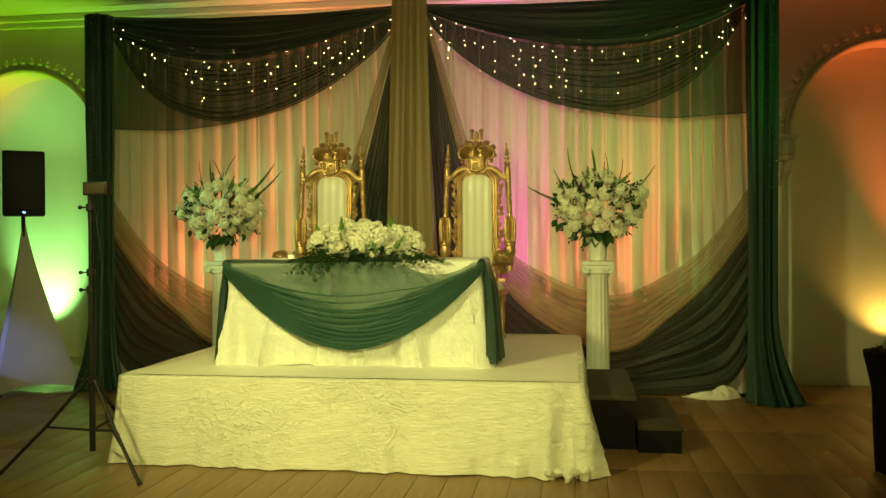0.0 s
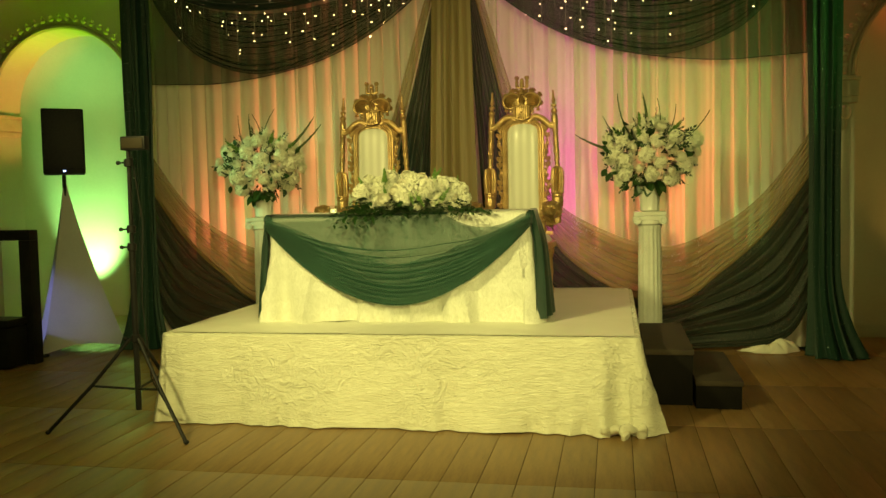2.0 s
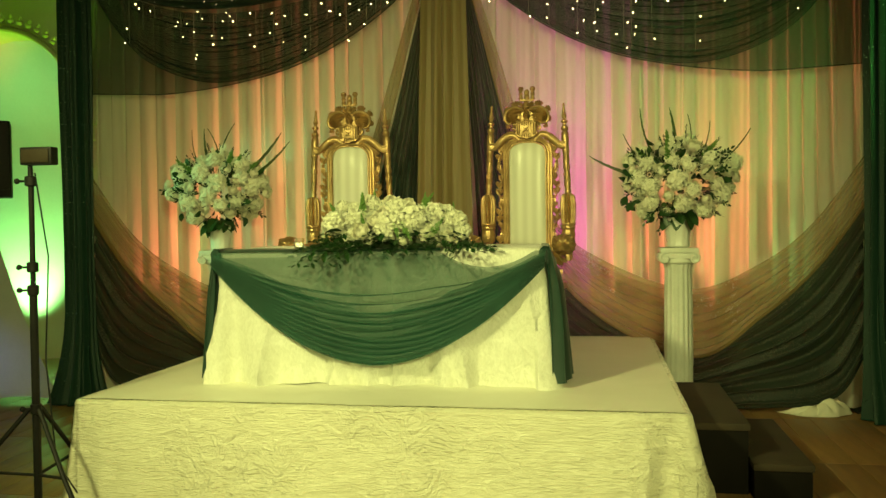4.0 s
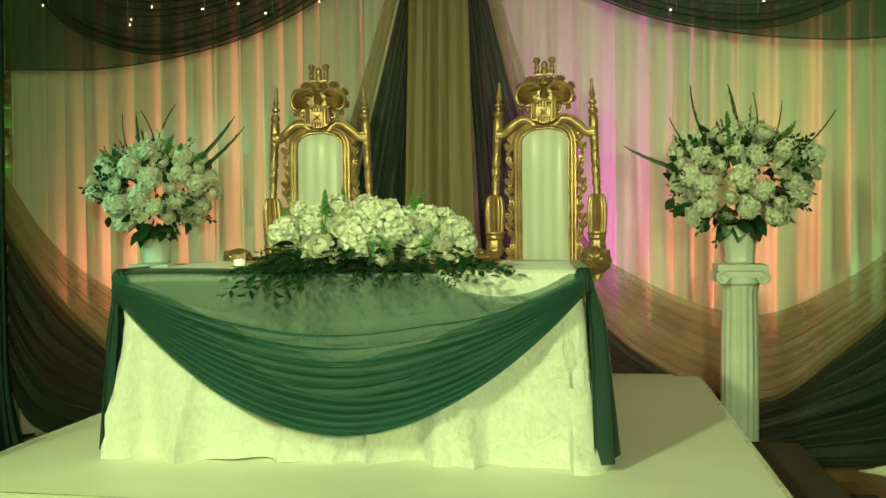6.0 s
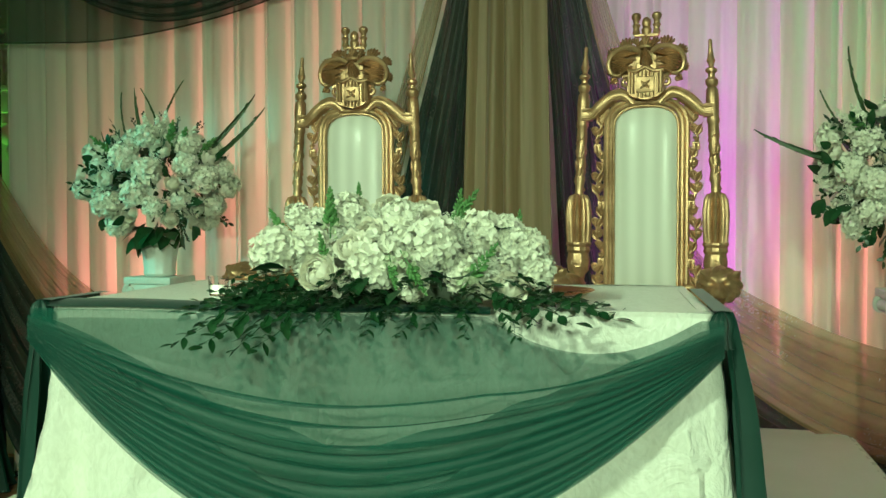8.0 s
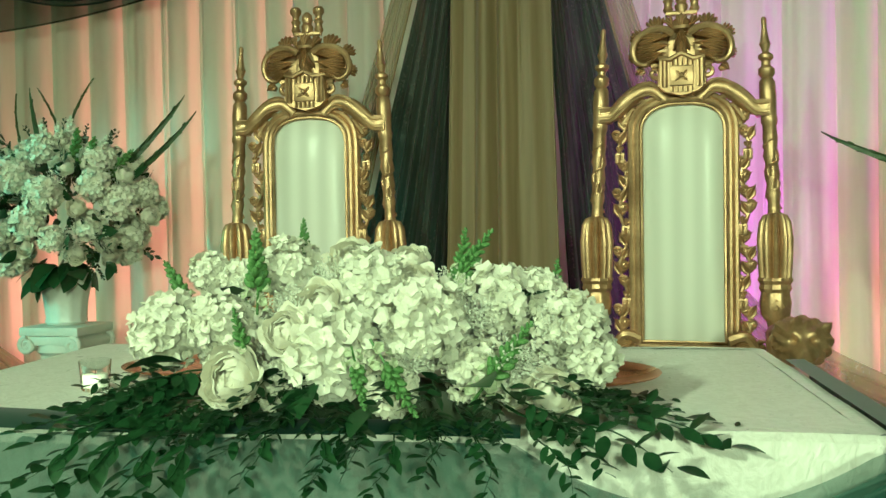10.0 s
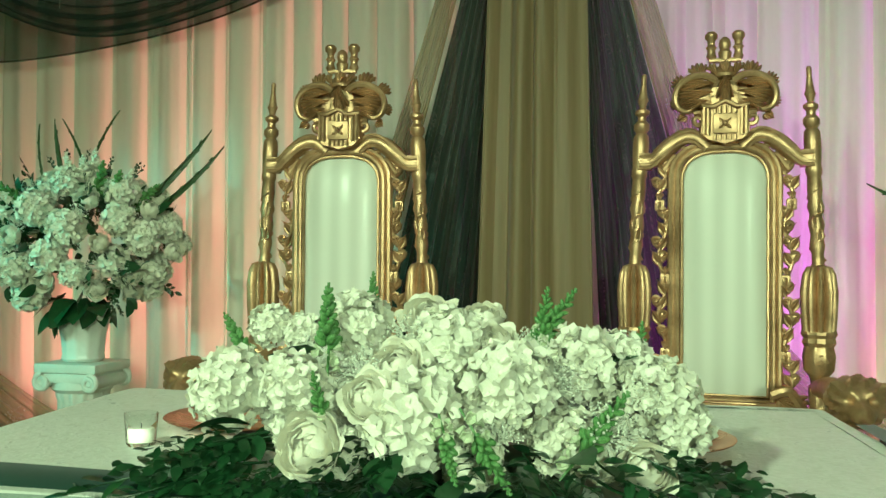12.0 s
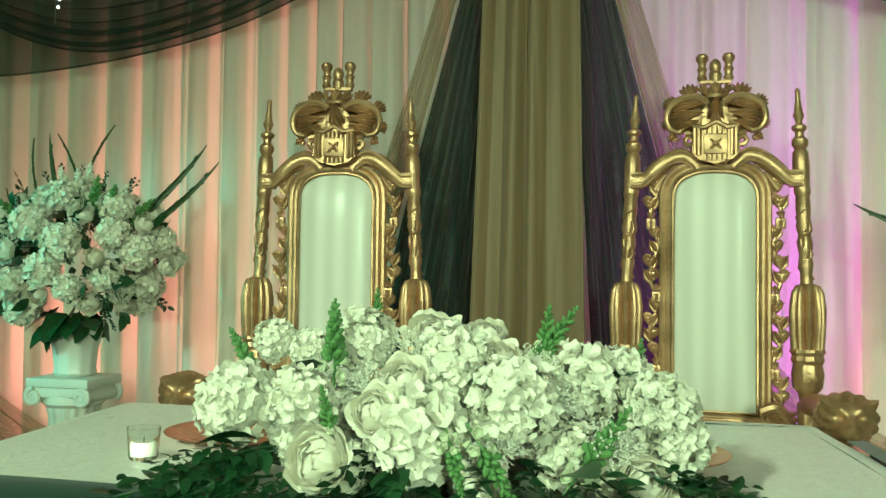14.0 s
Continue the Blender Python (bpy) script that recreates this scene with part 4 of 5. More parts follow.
first = throne()
copy_thing(first, pose(-0.852, 7.78, SZ, 0, 0, -4))

# ---- pedestals ----
M_PED = surface("white_plaster_column", (0.62, 0.64, 0.58), (0.74, 0.76, 0.7), 0.55, 0, 9, 70, 0.2, 0.002)
M_URN = surface("glazed_white_urn", (0.66, 0.67, 0.62), (0.76, 0.77, 0.72), 0.3, 0, 6, 60, 0.1, 0.002)


def pedestal(x, y):
    top = thing("pedestal_column", "white fluted plaster column with a scrolled capital on the floor", "pedestal", pose(x, y, 0), "flower pedestals")
    part("plinth", join(block(-.14, .14, -.14, .14, 0, .06, .006), lathe([(.13, .06), (.135, .075), (.125, .095), (.11, .11)], 32)), M_PED, top)
    part("shaft", lathe([(.108, .11), (.1, .13), (.1, .5), (.097, .9), (.092, 1.1), (.1, 1.12), (.1, 1.14)], 96, .07, 16), M_PED, top)
    cap = [block(-.13, .13, -.12, .12, 1.215, 1.25, .006), block(-.11, .11, -.11, .11, 1.175, 1.215, .01), lathe([(.1, 1.135), (.115, 1.15), (.11, 1.18)], 32)]
    for s in (-1, 1):
        for f in (-1, 1):
            cap.append(tube([(a[0], f * .112, a[2]) for a in spiral(s * .1, 1.178, .034, 1.6, -s, 0, 20, 1.5)], lambda q: .013 * (1 - .5 * q), 8))
        cap.append(tube([(s * .1, -.115, 1.178), (s * .1, .115, 1.178)], .026, 12))
    part("capital", join(*cap), M_PED, top)
    return top


def urn(x, y):
    top = thing("urn_vase", "tapered white urn with shallow facets on the column", "vase", pose(x, y, 1.252), "urns on the columns")
    part("bowl", lathe([(.07, 0), (.082, .012), (.078, .03), (.086, .1), (.1, .17), (.108, .2), (.112, .205), (.1, .208), (.09, .16)], 48, .05, 12), M_URN, top)
    return top


PEDS = ((-3.25, 7.8), (0.2, 7.68))
for px, py in PEDS:
    pedestal(px, py)
    urn(px, py)

# ---- flowers ----
M_PETAL = surface("ivory_petal", (0.8, 0.79, 0.63), (0.89, 0.88, 0.77), 0.55, 0, 18, 120, 0.1, 0.001, sheen=0.15, translucent=0.1)
M_ROSE = surface("cream_rose_petal", (0.84, 0.8, 0.64), (0.9, 0.88, 0.77), 0.5, 0, 14, 90, 0.1, 0.001, sheen=0.15, translucent=0.1)
M_LEAF = surface("deep_green_leaf", (0.01, 0.04, 0.014), (0.03, 0.088, 0.028), 0.36, 0, 16, 90, 0.2, 0.001, pieces=0.3, translucent=0.12)
M_FERN = surface("bright_green_bud", (0.07, 0.22, 0.05), (0.25, 0.42, 0.14), 0.5, 0, 45, 90, 0.1, 0.001, translucent=0.2)
M_DARKLEAF = surface("dark_foliage", (0.02, 0.04, 0.022), (0.05, 0.07, 0.035), 0.5, 0, 16, 90, 0.2, 0.001, pieces=0.3)
M_STEM = surface("brown_green_stem", (0.09, 0.06, 0.03), (0.12, 0.1, 0.04), 0.6, 0, 30, 90)
M_BREATH = surface("tiny_white_bloom", (0.7, 0.72, 0.6), (0.8, 0.8, 0.7), 0.6, 0, 30, 90)
rnd = random.Random(7)


def frame_to(d):
    return Vector(d).normalized().to_track_quat("Z", "Y").to_matrix().to_4x4()


def petal(l, w, cup, curl):
    """One petal from the origin along +y, cupped across and curled at its tip."""
    rows = ((0.0, .25), (.35, .85), (.7, 1.0), (.93, .72), (1.0, .3))
    vs, fs = [], []
    for f, q in rows:
        for s in (-1, 0, 1):
            vs.append((s * w * q, l * f, cup * abs(s) * q + curl * f * f))
    for r in range(4):
        for c in range(2):
            a = r * 3 + c
            fs.append((a, a + 1, a + 4, a + 3))
    return vs, fs


def hydrangea(seed, n=165):
    r, out = random.Random(seed), []
    p = ([(-.1, .0, .02), (-.17, .19, .03), (0, .34, .07), (.17, .19, .03), (.1, 0, .02), (0, .02, -.03)], [(0, 5, 2, 1), (5, 4, 3, 2)])
    for i in range(n):
        z = 1 - 1.72 * (i + .5) / n
        a = i * 2.39996 + r.uniform(-.25, .25)
        q = math.sqrt(1 - z * z)
        d = Vector((q * math.cos(a), q * math.sin(a), z))
        m = Matrix.Translation(d * (r.uniform(.8, 1.0) + .22 * noise.noise(d * 1.7 + Vector((seed * 3, 0, 0))))) @ frame_to(d + Vector((r.uniform(-.38, .38), r.uniform(-.38, .38), r.uniform(-.38, .38)))) @ pose(0, 0, 0, 0, 0, r.uniform(0, 90)) @ Matrix.Scale(r.uniform(.6, .95), 4)
        for k in range(4):
            out.append(moved(p, m @ pose(0, 0, 0, r.uniform(-4, 34), r.uniform(-22, 22), 90 * k + r.uniform(-15, 15))))
    out.append(ball(.7, 12, 8))
    return mesh_of("hydrangea", join(*out), M_PETAL)


def rose(seed):
    """A full rose: petals as curved shells wrapped round one another, each ring opening wider, rims rolled out."""
    r, out = random.Random(seed), []
    for ring, (n, rad, rim, roll) in enumerate(((2, .34, .1, 0), (3, .43, .25, .03), (3, .52, .36, .06), (4, .61, .46, .1), (4, .7, .58, .14), (5, .8, .72, .18), (5, .9, .9, .22), (5, 1.0, 1.15, .26))):
        for i in range(n):
            mid = 2 * math.pi * (i + .41 * ring) / n + r.uniform(-.25, .25)
            half = math.pi / n * r.uniform(1.25, 1.6)
            top, curl = rim + r.uniform(-.1, .1), roll * r.uniform(.5, 1.5)
            vs, fs = [], []
            for j in range(8):
                h = j / 7
                for k in range(9):
                    f = k / 4 - 1
                    th = top + .4 * f * f * h * half + (2.2 - top) * (1 - h)
                    q = rad * (1 + curl * h ** 4 * (1 - .4 * f * f) + .05 * f + .03 * math.sin(5 * f + ring) * h)
                    ang = mid + half * f * (.5 + .5 * math.sin(math.pi * min(1, .2 + h * .7)))
                    point = .1 * rad * h ** 3 * max(0, 1 - 2.2 * abs(f))
                    vs.append(((q + point) * math.sin(th) * math.cos(ang), (q + point) * math.sin(th) * math.sin(ang), .85 * q * math.cos(th) - .5 * rad * curl * h ** 6))
            for j in range(7):
                for k in range(8):
                    q = j * 9 + k
                    fs.append((q, q + 1, q + 10, q + 9))
            out.append((vs, fs))
    out.append(ball(.26, 8, 6))
    shape = join(*out)
    vs = [tuple(Vector(v) + .11 * noise.noise_vector(Vector(v) * 2.6 + Vector((seed, 0, 0)))) for v in shape[0]]
    return mesh_of("rose", (vs, shape[1]), M_ROSE)


def leaf_shape(l, w, bend=.15):
    rows = ((0, .1), (.2, .7), (.45, 1), (.7, .8), (.9, .35), (1, .03))
    vs = [(s * w * q, l * f, -bend * l * f * f + .18 * w * abs(s) * q) for f, q in rows for s in (-1, 0, 1)]
    fs = [(r * 3 + c, r * 3 + c + 1, r * 3 + c + 4, r * 3 + c + 3) for r in range(5) for c in range(2)]
    return vs, fs


def sprig(seed, n, l, w, length, droop, mat):
    """A stem along +y with alternating leaves."""
    r, out = random.Random(seed), []
    pts = [(.02 * math.sin(i * .9), length * i / 8, -droop * (i / 8) ** 2) for i in range(9)]
    out.append(tube(pts, lambda q: .0028 * (1.2 - q), 5))
    for i in range(n):
        f = .12 + .88 * i / (n - 1)
        s = 1 if i % 2 else -1
        out.append(moved(leaf_shape(l * r.uniform(.7, 1.1) * (1.1 - .35 * f), w * r.uniform(.8, 1.1) * (1.1 - .3 * f)), pose(0, length * f, -droop * f * f, r.uniform(-30, 28), s * r.uniform(-10, 40), -s * r.uniform(25, 68) if i < n - 1 else 0)))
    return mesh_of("sprig", join(*out), mat)


def snapdragon(seed, mat, n=30, l=1.0):
    """A spike of closed buds that grow smaller to the tip, set loosely round a stem."""
    r, out = random.Random(seed), []
    out.append(tube([(0, 0, -.4), (0.03, 0, .4), (0, 0, l)], .022, 5))
    for i in range(n):
        f = .12 + .88 * i / n
        s = (1 - f) ** .7
        a = i * 2.4 + r.uniform(-.4, .4)
        out.append(moved(ball((.062 * s + .02) * r.uniform(.8, 1.2), 7, 5, 1, .8, 1.6), pose(.12 * s * math.cos(a), .12 * s * math.sin(a), f * l, 48 * math.sin(-a), 48 * math.cos(a), 0)))
    return mesh_of("snapdragon", join(*out), mat)


def open_bell():
    """One pale open flower of a snapdragon: a ruffled lip on a short throat."""
    return mesh_of("bell", lathe([(.03, 0), (.05, .06), (.09, .12), (.12, .14), (.1, .15), (.04, .1)], 12, .25, 5), M_BELL)


def blade(seed, mat):
    """A gladiolus spike: an arching pointed leaf, folded along its middle, with a few buds hugging it."""
    r = random.Random(seed)
    mid = lambda f: Vector((.3 * f * f, 0, f * (1 - .1 * f)))
    vs, fs = [], []
    for i in range(15):
        f = i / 14
        w = .024 * math.sin(math.pi * min(1, .18 + f * .82)) ** .7 + .0015
        p = mid(f)
        vs += [(p.x - .006, -w, p.z), (p.x + .009, 0, p.z), (p.x - .006, w, p.z)]
    for i in range(14):
        fs += [(3 * i, 3 * i + 1, 3 * i + 4, 3 * i + 3), (3 * i + 1, 3 * i + 2, 3 * i + 5, 3 * i + 4)]
    out = [(vs, fs)]
    for i in range(8):
        f = .4 + .55 * i / 8
        p = mid(f)
        out.append(moved(ball(.02 * (1.3 - f), 6, 5, .7, .7, 2.4), pose(p.x, (.012 if i % 2 else -.012), p.z, -14 if i % 2 else 14, 8, 0)))
    return mesh_of("spike", join(*out), mat)


def breath(seed, n, spread, core):
    r, out = random.Random(seed), []
    dot = ball(.002, 5, 3)
    for i in range(n):
        d = Vector((r.gauss(0, 1), r.gauss(0, 1), abs(r.gauss(0, 1)) + .3)).normalized() * spread * r.uniform(.5, 1)
        out.append(at(dot, *d, s=r.uniform(.7, 1.3)))
        if i % 4 == 0:
            out.append(tube([tuple(core * d), tuple(d)], .0007, 3))
    return mesh_of("babys_breath", join(*out), M_BREATH)


HYD = [hydrangea(k) for k in range(3)]
ROSES = [rose(k) for k in range(3)]
SPRIGS = [sprig(k, 17, .072, .018, .34, .05, M_LEAF) for k in range(3)]
M_BELL = surface("pale_green_white_bell", (0.55, 0.66, 0.38), (0.78, 0.8, 0.62), 0.55, 0, 30, 90, translucent=0.25)
BELL = open_bell()
DARKS = [sprig(20 + k, 22, .036, .011, .28, .03, M_DARKLEAF) for k in range(2)]
SNAP, SNAPW = snapdragon(1, M_FERN), snapdragon(2, M_PETAL)
M_BLADE = surface("olive_green_blade", (0.04, 0.085, 0.03), (0.09, 0.15, 0.055), 0.45, 0, 20, 90, 0.2, 0.001, translucent=0.15)
SPIKE = blade(3, M_BLADE)
BIG = [mesh_of("salal_leaf", leaf_shape(.16, .055, .3), M_LEAF)]
BREATH = [breath(k, 170, .055, .2) for k in range(2)]


def bloom(name, mesh, parent, place, aim, size, spin=0):
    return part(name, mesh, None, parent, m=Matrix.Translation(place) @ frame_to(aim) @ pose(0, 0, 0, 0, 0, spin) @ Matrix.Scale(size, 4))


def lay(name, mesh, parent, place, yaw, pitch, roll=0, size=1):
    return part(name, mesh, None, parent, m=pose(*place, pitch, 0, yaw) @ pose(0, 0, 0, 0, roll, 0) @ Matrix.Scale(size, 4))


centre = thing("flower_centrepiece", "long low centrepiece of white hydrangeas, roses and trailing greenery", "flowers", pose(-1.45, 6.05, TZ))
CEN = Vector((-1.45, 6.05, TZ))
HEADS = (("h", -1.79, 6.033, 1.442, .062), ("h", -1.643, 5.927, 1.468, .048), ("r", -1.593, 5.86, 1.398, .056), ("h", -1.6, 6.1, 1.545, .052), ("h", -1.772, 6.15, 1.536, .036), ("h", -1.698, 6.117, 1.526, .034), ("r", -1.481, 6.095, 1.563, .052), ("r", -1.506, 5.99, 1.496, .047),
         ("h", -1.438, 6.064, 1.516, .06), ("r", -1.374, 6.077, 1.524, .044), ("r", -1.404, 6.171, 1.557, .042), ("h", -1.472, 5.937, 1.425, .071), ("r", -1.522, 5.897, 1.462, .044), ("h", -1.337, 5.994, 1.464, .068), ("h", -1.234, 6.104, 1.488, .06), ("h", -1.177, 6.144, 1.494, .044),
         ("h", -1.123, 6.104, 1.448, .057), ("h", -1.089, 6.11, 1.398, .046), ("r", -1.141, 6.001, 1.358, .047))
part("foam_tray", block(-.22, .22, -.04, .08, .003, .06, .02), M_DARKLEAF, centre)
for k, (kind, x, y, z, r) in enumerate(HEADS):
    p = Vector((x, y, z)) - CEN
    aim = p - Vector((p.x * .55, .12, -.02))
    aim.y -= .12
    if kind == "h":
        bloom("hydrangea", HYD[k % 3], centre, p, aim, r, 40 * k)
    else:
        bloom("rose", ROSES[k % 3], centre, p, aim + Vector((0, -.03, .05)), r * .78, 70 * k)
for x, y, z, q in ((-.215, -.03, .085, .045), (-.13, -.06, .06, .04), (-.26, .03, .1, .042), (.06, -.08, .07, .045), (.19, -.03, .085, .05), (.25, -.01, .075, .045), (-.05, .0, .15, .045), (.13, .02, .13, .042), (-.16, .06, .12, .045)):
    bloom("hydrangea", HYD[2], centre, (x, y, z), (x, y - .1, z), q, 700 * x)
for x, y, z in ((.2, .12, .12), (-.1, .16, .13), (.05, .17, .14), (-.25, .15, .1), (.28, .14, .08), (-.02, .1, .17)):
    bloom("hydrangea", HYD[1], centre, (x, y, z), (x, y, .2), .062)
for (a, b) in (((-1.626, 6.024, 1.509), (-1.625, 6.023, 1.606)), ((-1.586, 6.14, 1.569), (-1.587, 6.14, 1.623)), ((-1.306, 6.12, 1.51), (-1.294, 6.122, 1.601)), ((-1.306, 6.12, 1.528), (-1.254, 6.13, 1.6)), ((-1.151, 6.179, 1.482), (-1.146, 6.18, 1.546)),
               ((-1.582, 5.88, 1.434), (-1.592, 5.87, 1.489)), ((-1.369, 5.878, 1.422), (-1.323, 5.867, 1.353)), ((-1.234, 5.964, 1.38), (-1.172, 5.975, 1.462)), ((-1.793, 6.104, 1.487), (-1.838, 6.112, 1.552)), ((-1.409, 5.87, 1.42), (-1.389, 5.844, 1.367))):
    d = Vector(b) - Vector(a)
    bloom("snapdragon", SNAP, centre, Vector(a) - CEN, d, d.length * 1.0 + .01)
    for k in range(7):
        out_way = frame_to(d) @ Vector((math.cos(k * 2.4), math.sin(k * 2.4), .35))
        bloom("bell", BELL, centre, Vector(a) - CEN + d * (-.35 + .07 * k) + out_way * .1 * d.length, out_way, (d.length * .9 + .01) * (.7 + .06 * (k * 5 % 7)))
for k in range(46):
    f = rnd.uniform(-1, 1)
    side = rnd.random() < .72
    x, y = f * .34, (-.06 if side else .1)
    yaw = (180 + f * 55 + rnd.uniform(-30, 30)) if side else -f * 60 + rnd.uniform(-20, 20)
    lay("leaf_sprig", SPRIGS[k % 3], centre, (x, y, rnd.uniform(.02, .09)), yaw, rnd.uniform(-16, 6), rnd.uniform(-30, 30), rnd.uniform(.34, .58))
for x, y, yaw, sz in ((-.3, -.02, 88, .8), (-.28, .02, 74, .85), (-.3, -.05, 104, .8), (-.26, -.06, 122, .75), (.3, .03, -84, .85), (.28, .06, -72, .7), (.3, -.02, -96, .8), (.24, -.06, -118, .8), (-.27, .06, 66, .8), (.26, .1, -60, .8)):
    lay("leaf_sprig", SPRIGS[k % 3], centre, (x, y, .04), yaw, -3, rnd.uniform(-20, 20), sz)
for x, yaw in ((-.3, 160), (-.25, 168), (-.28, 150), (-.2, 172), (-.34, 142), (-.1, 176), (-.02, 185), (.1, 176), (.2, 198), (.28, 208)):
    lay("leaf_sprig", SPRIGS[1], centre, (x, -.1, .03), yaw, -17, rnd.uniform(-20, 20), .74 if x < -.15 else .5)
for x, y, z, s in ((-.15, .04, .17, .8), (.04, .1, .23, .6), (-.24, -.02, .12, .8), (.02, -.06, .13, .7), (-.1, -.05, .17, 1), (.17, -.02, .16, 1), (.25, -.06, .1, 1), (-.2, .0, .18, 1), (.1, -.1, .1, .8), (.3, .02, .14, .9), (-.05, .0, .22, .9), (.13, .05, .2, .9), (.22, .03, .18, .8)):
    bloom("babys_breath", BREATH[0], centre, (x, y, z), (x, -.3, .5), s, 50 * x)
for x, y, z, yaw in ((-.19, -.02, .2, 130), (.26, .03, .2, -20), (-.05, -.14, .08, 190), (.07, -.15, .06, 160), (.2, -.12, .08, 200), (-.28, -.08, .1, 110)):
    lay("salal_leaf", BIG[0], centre, (x, y, z), yaw, rnd.uniform(-10, 40), 20, .55)


def tall_flowers(x, y, seed, spikes):
    r = random.Random(seed)
    top = thing("flower_arrangement", "tall fan of white hydrangeas, roses and green spikes in an urn", "flowers", pose(x, y, 1.43) @ Matrix.Scale(1.09, 4), "tall flower arrangements")
    C = Vector((0, 0, .255))
    n = 60
    for i in range(n):
        u = 1 - 1.75 * (i + .5) / n
        a = i * 2.39996 + seed
        q = math.sqrt(1 - u * u)
        d = Vector((q * math.cos(a), q * math.sin(a), u))
        wide = .34 if d.z > -.2 else .27
        p = C + Vector((d.x * wide, d.y * .24, d.z * .25)) * r.uniform(.84, 1.08)
        if p.y > .14:
            continue
        if i % 3 != 2:
            bloom("hydrangea", HYD[i % 3], top, p, d + Vector((0, -.3, .1)), r.uniform(.042, .062), 30 * i)
        else:
            bloom("rose", ROSES[i % 3], top, p * 1.03, d + Vector((0, -.35, .15)), r.uniform(.03, .042), 50 * i)
    for i in range(46):
        d = Vector((r.uniform(-1, 1), r.uniform(-1, .5), r.uniform(-.6, 1))).normalized()
        p = C + Vector((d.x * .2, d.y * .14, d.z * .14))
        bloom("leaf_sprig", SPRIGS[i % 3] if i % 2 else DARKS[i % 2], top, p, Vector((0, 1, 0)), 1).matrix_basis = Matrix.Translation(p) @ d.to_track_quat("Y", "Z").to_matrix().to_4x4() @ pose(0, 0, 0, 0, r.uniform(0, 360), 0) @ Matrix.Scale(r.uniform(.4, .6), 4)
    for i in range(150):
        d = Vector((r.gauss(0, 1), r.gauss(0, 1), r.gauss(0, 1))).normalized()
        q = r.uniform(.6, 1.2)
        p = C + Vector((d.x * .3 * q, d.y * .2 * q, d.z * .22 * q))
        bloom("core_leaf", BIG[0], top, p, d, 1).matrix_basis = Matrix.Translation(p) @ (d + Vector((r.uniform(-.6, .6), r.uniform(-.6, .6), r.uniform(-.6, .6)))).to_track_quat("Y", "Z").to_matrix().to_4x4() @ pose(0, 0, 0, 0, r.uniform(0, 360), 0) @ Matrix.Scale(r.uniform(.3, .48), 4)
    for i in range(13):
        a = radians(200 + 140 * i / 12 + r.uniform(-8, 8))
        lay("salal_leaf", BIG[0], top, (.06 * math.cos(a), .06 * math.sin(a), .05 + r.uniform(-.02, .04)), math.degrees(a) - 90, r.uniform(-62, 10), r.uniform(-40, 40), r.uniform(.6, .95))
    for dx, dz, l in spikes:
        d = Vector((dx, r.uniform(-.15, .05), dz)).normalized()
        bloom("green_spike", SPIKE, top, C + Vector((d.x * .12, 0, d.z * .07)), d, l * .88, 90 + r.uniform(-60, 60))
    for i in range(9):
        d = Vector((r.uniform(-1, 1), r.uniform(-.5, .1), r.uniform(.25, 1))).normalized()
        l = r.uniform(.5, .72)
        bloom("dark_sprig", DARKS[i % 2], top, C, d, 1).matrix_basis = Matrix.Translation(C + d * .17) @ d.to_track_quat("Y", "Z").to_matrix().to_4x4() @ pose(0, 0, 0, 0, r.uniform(0, 360), 0) @ Matrix.Scale(l, 4)
    for i in range(10):
        d = Vector((r.uniform(-1, 1), r.uniform(-1, -.1), r.uniform(-.7, .7))).normalized()
        bloom("babys_breath", BREATH[1], top, C + Vector((d.x * .26, d.y * .2, d.z * .2)), d, 1.1)
    for i in range(8):
        d = Vector((r.uniform(-1, 1), r.uniform(-.6, -.1), r.uniform(.3, 1))).normalized()
        bloom("snapdragon", SNAPW if i % 2 else SNAP, top, C + Vector((d.x * .26, d.y * .18, d.z * .2)), d, .15)
    return top


tall_flowers(PEDS[0][0], PEDS[0][1], 3, ((.85, .6, .62), (1, .42, .62), (-.05, 1, .52), (-.35, 1, .46), (-.6, .8, .5), (.15, 1, .46), (-.9, .5, .44)))
tall_flowers(PEDS[1][0], PEDS[1][1], 11, ((-.62, .8, .55), (-1, .18, .58), (-.02, 1, .52), (.35, .9, .44), (.95, .42, .54), (.6, .75, .42), (-.8, .5, .44)))

# ---- on the table ----
M_COPPER = surface("copper_charger", (0.5, 0.2, 0.09), (0.66, 0.3, 0.15), 0.28, 0.9, 8, 80, 0.08, 0.001)
M_WAX = surface("white_wax", (0.78, 0.77, 0.68), (0.86, 0.85, 0.76), 0.4, 0, 10, 70)
for x, y in ((-1.97, 6.47), (-1.13, 6.45)):
    plate = thing("charger_plate", "round copper charger plate lying on the tablecloth", "plate", pose(x, y, TZ + .002), "charger plates")
    part("dish", lathe([(.09, 0), (.1, .002), (.12, .006), (.16, .016), (.163, .019), (.158, .02), (.12, .01), (.1, .006), (.005, .006)], 48), M_COPPER, plate)


def glass(name):
    m, t, p, out = nodes_of(name)
    p.inputs["Transmission Weight"].default_value, p.inputs["Roughness"].default_value, p.inputs["IOR"].default_value = 1.0, 0.02, 1.45
    p.inputs["Base Color"].default_value = (0.95, 0.97, 0.95, 1)
    return m


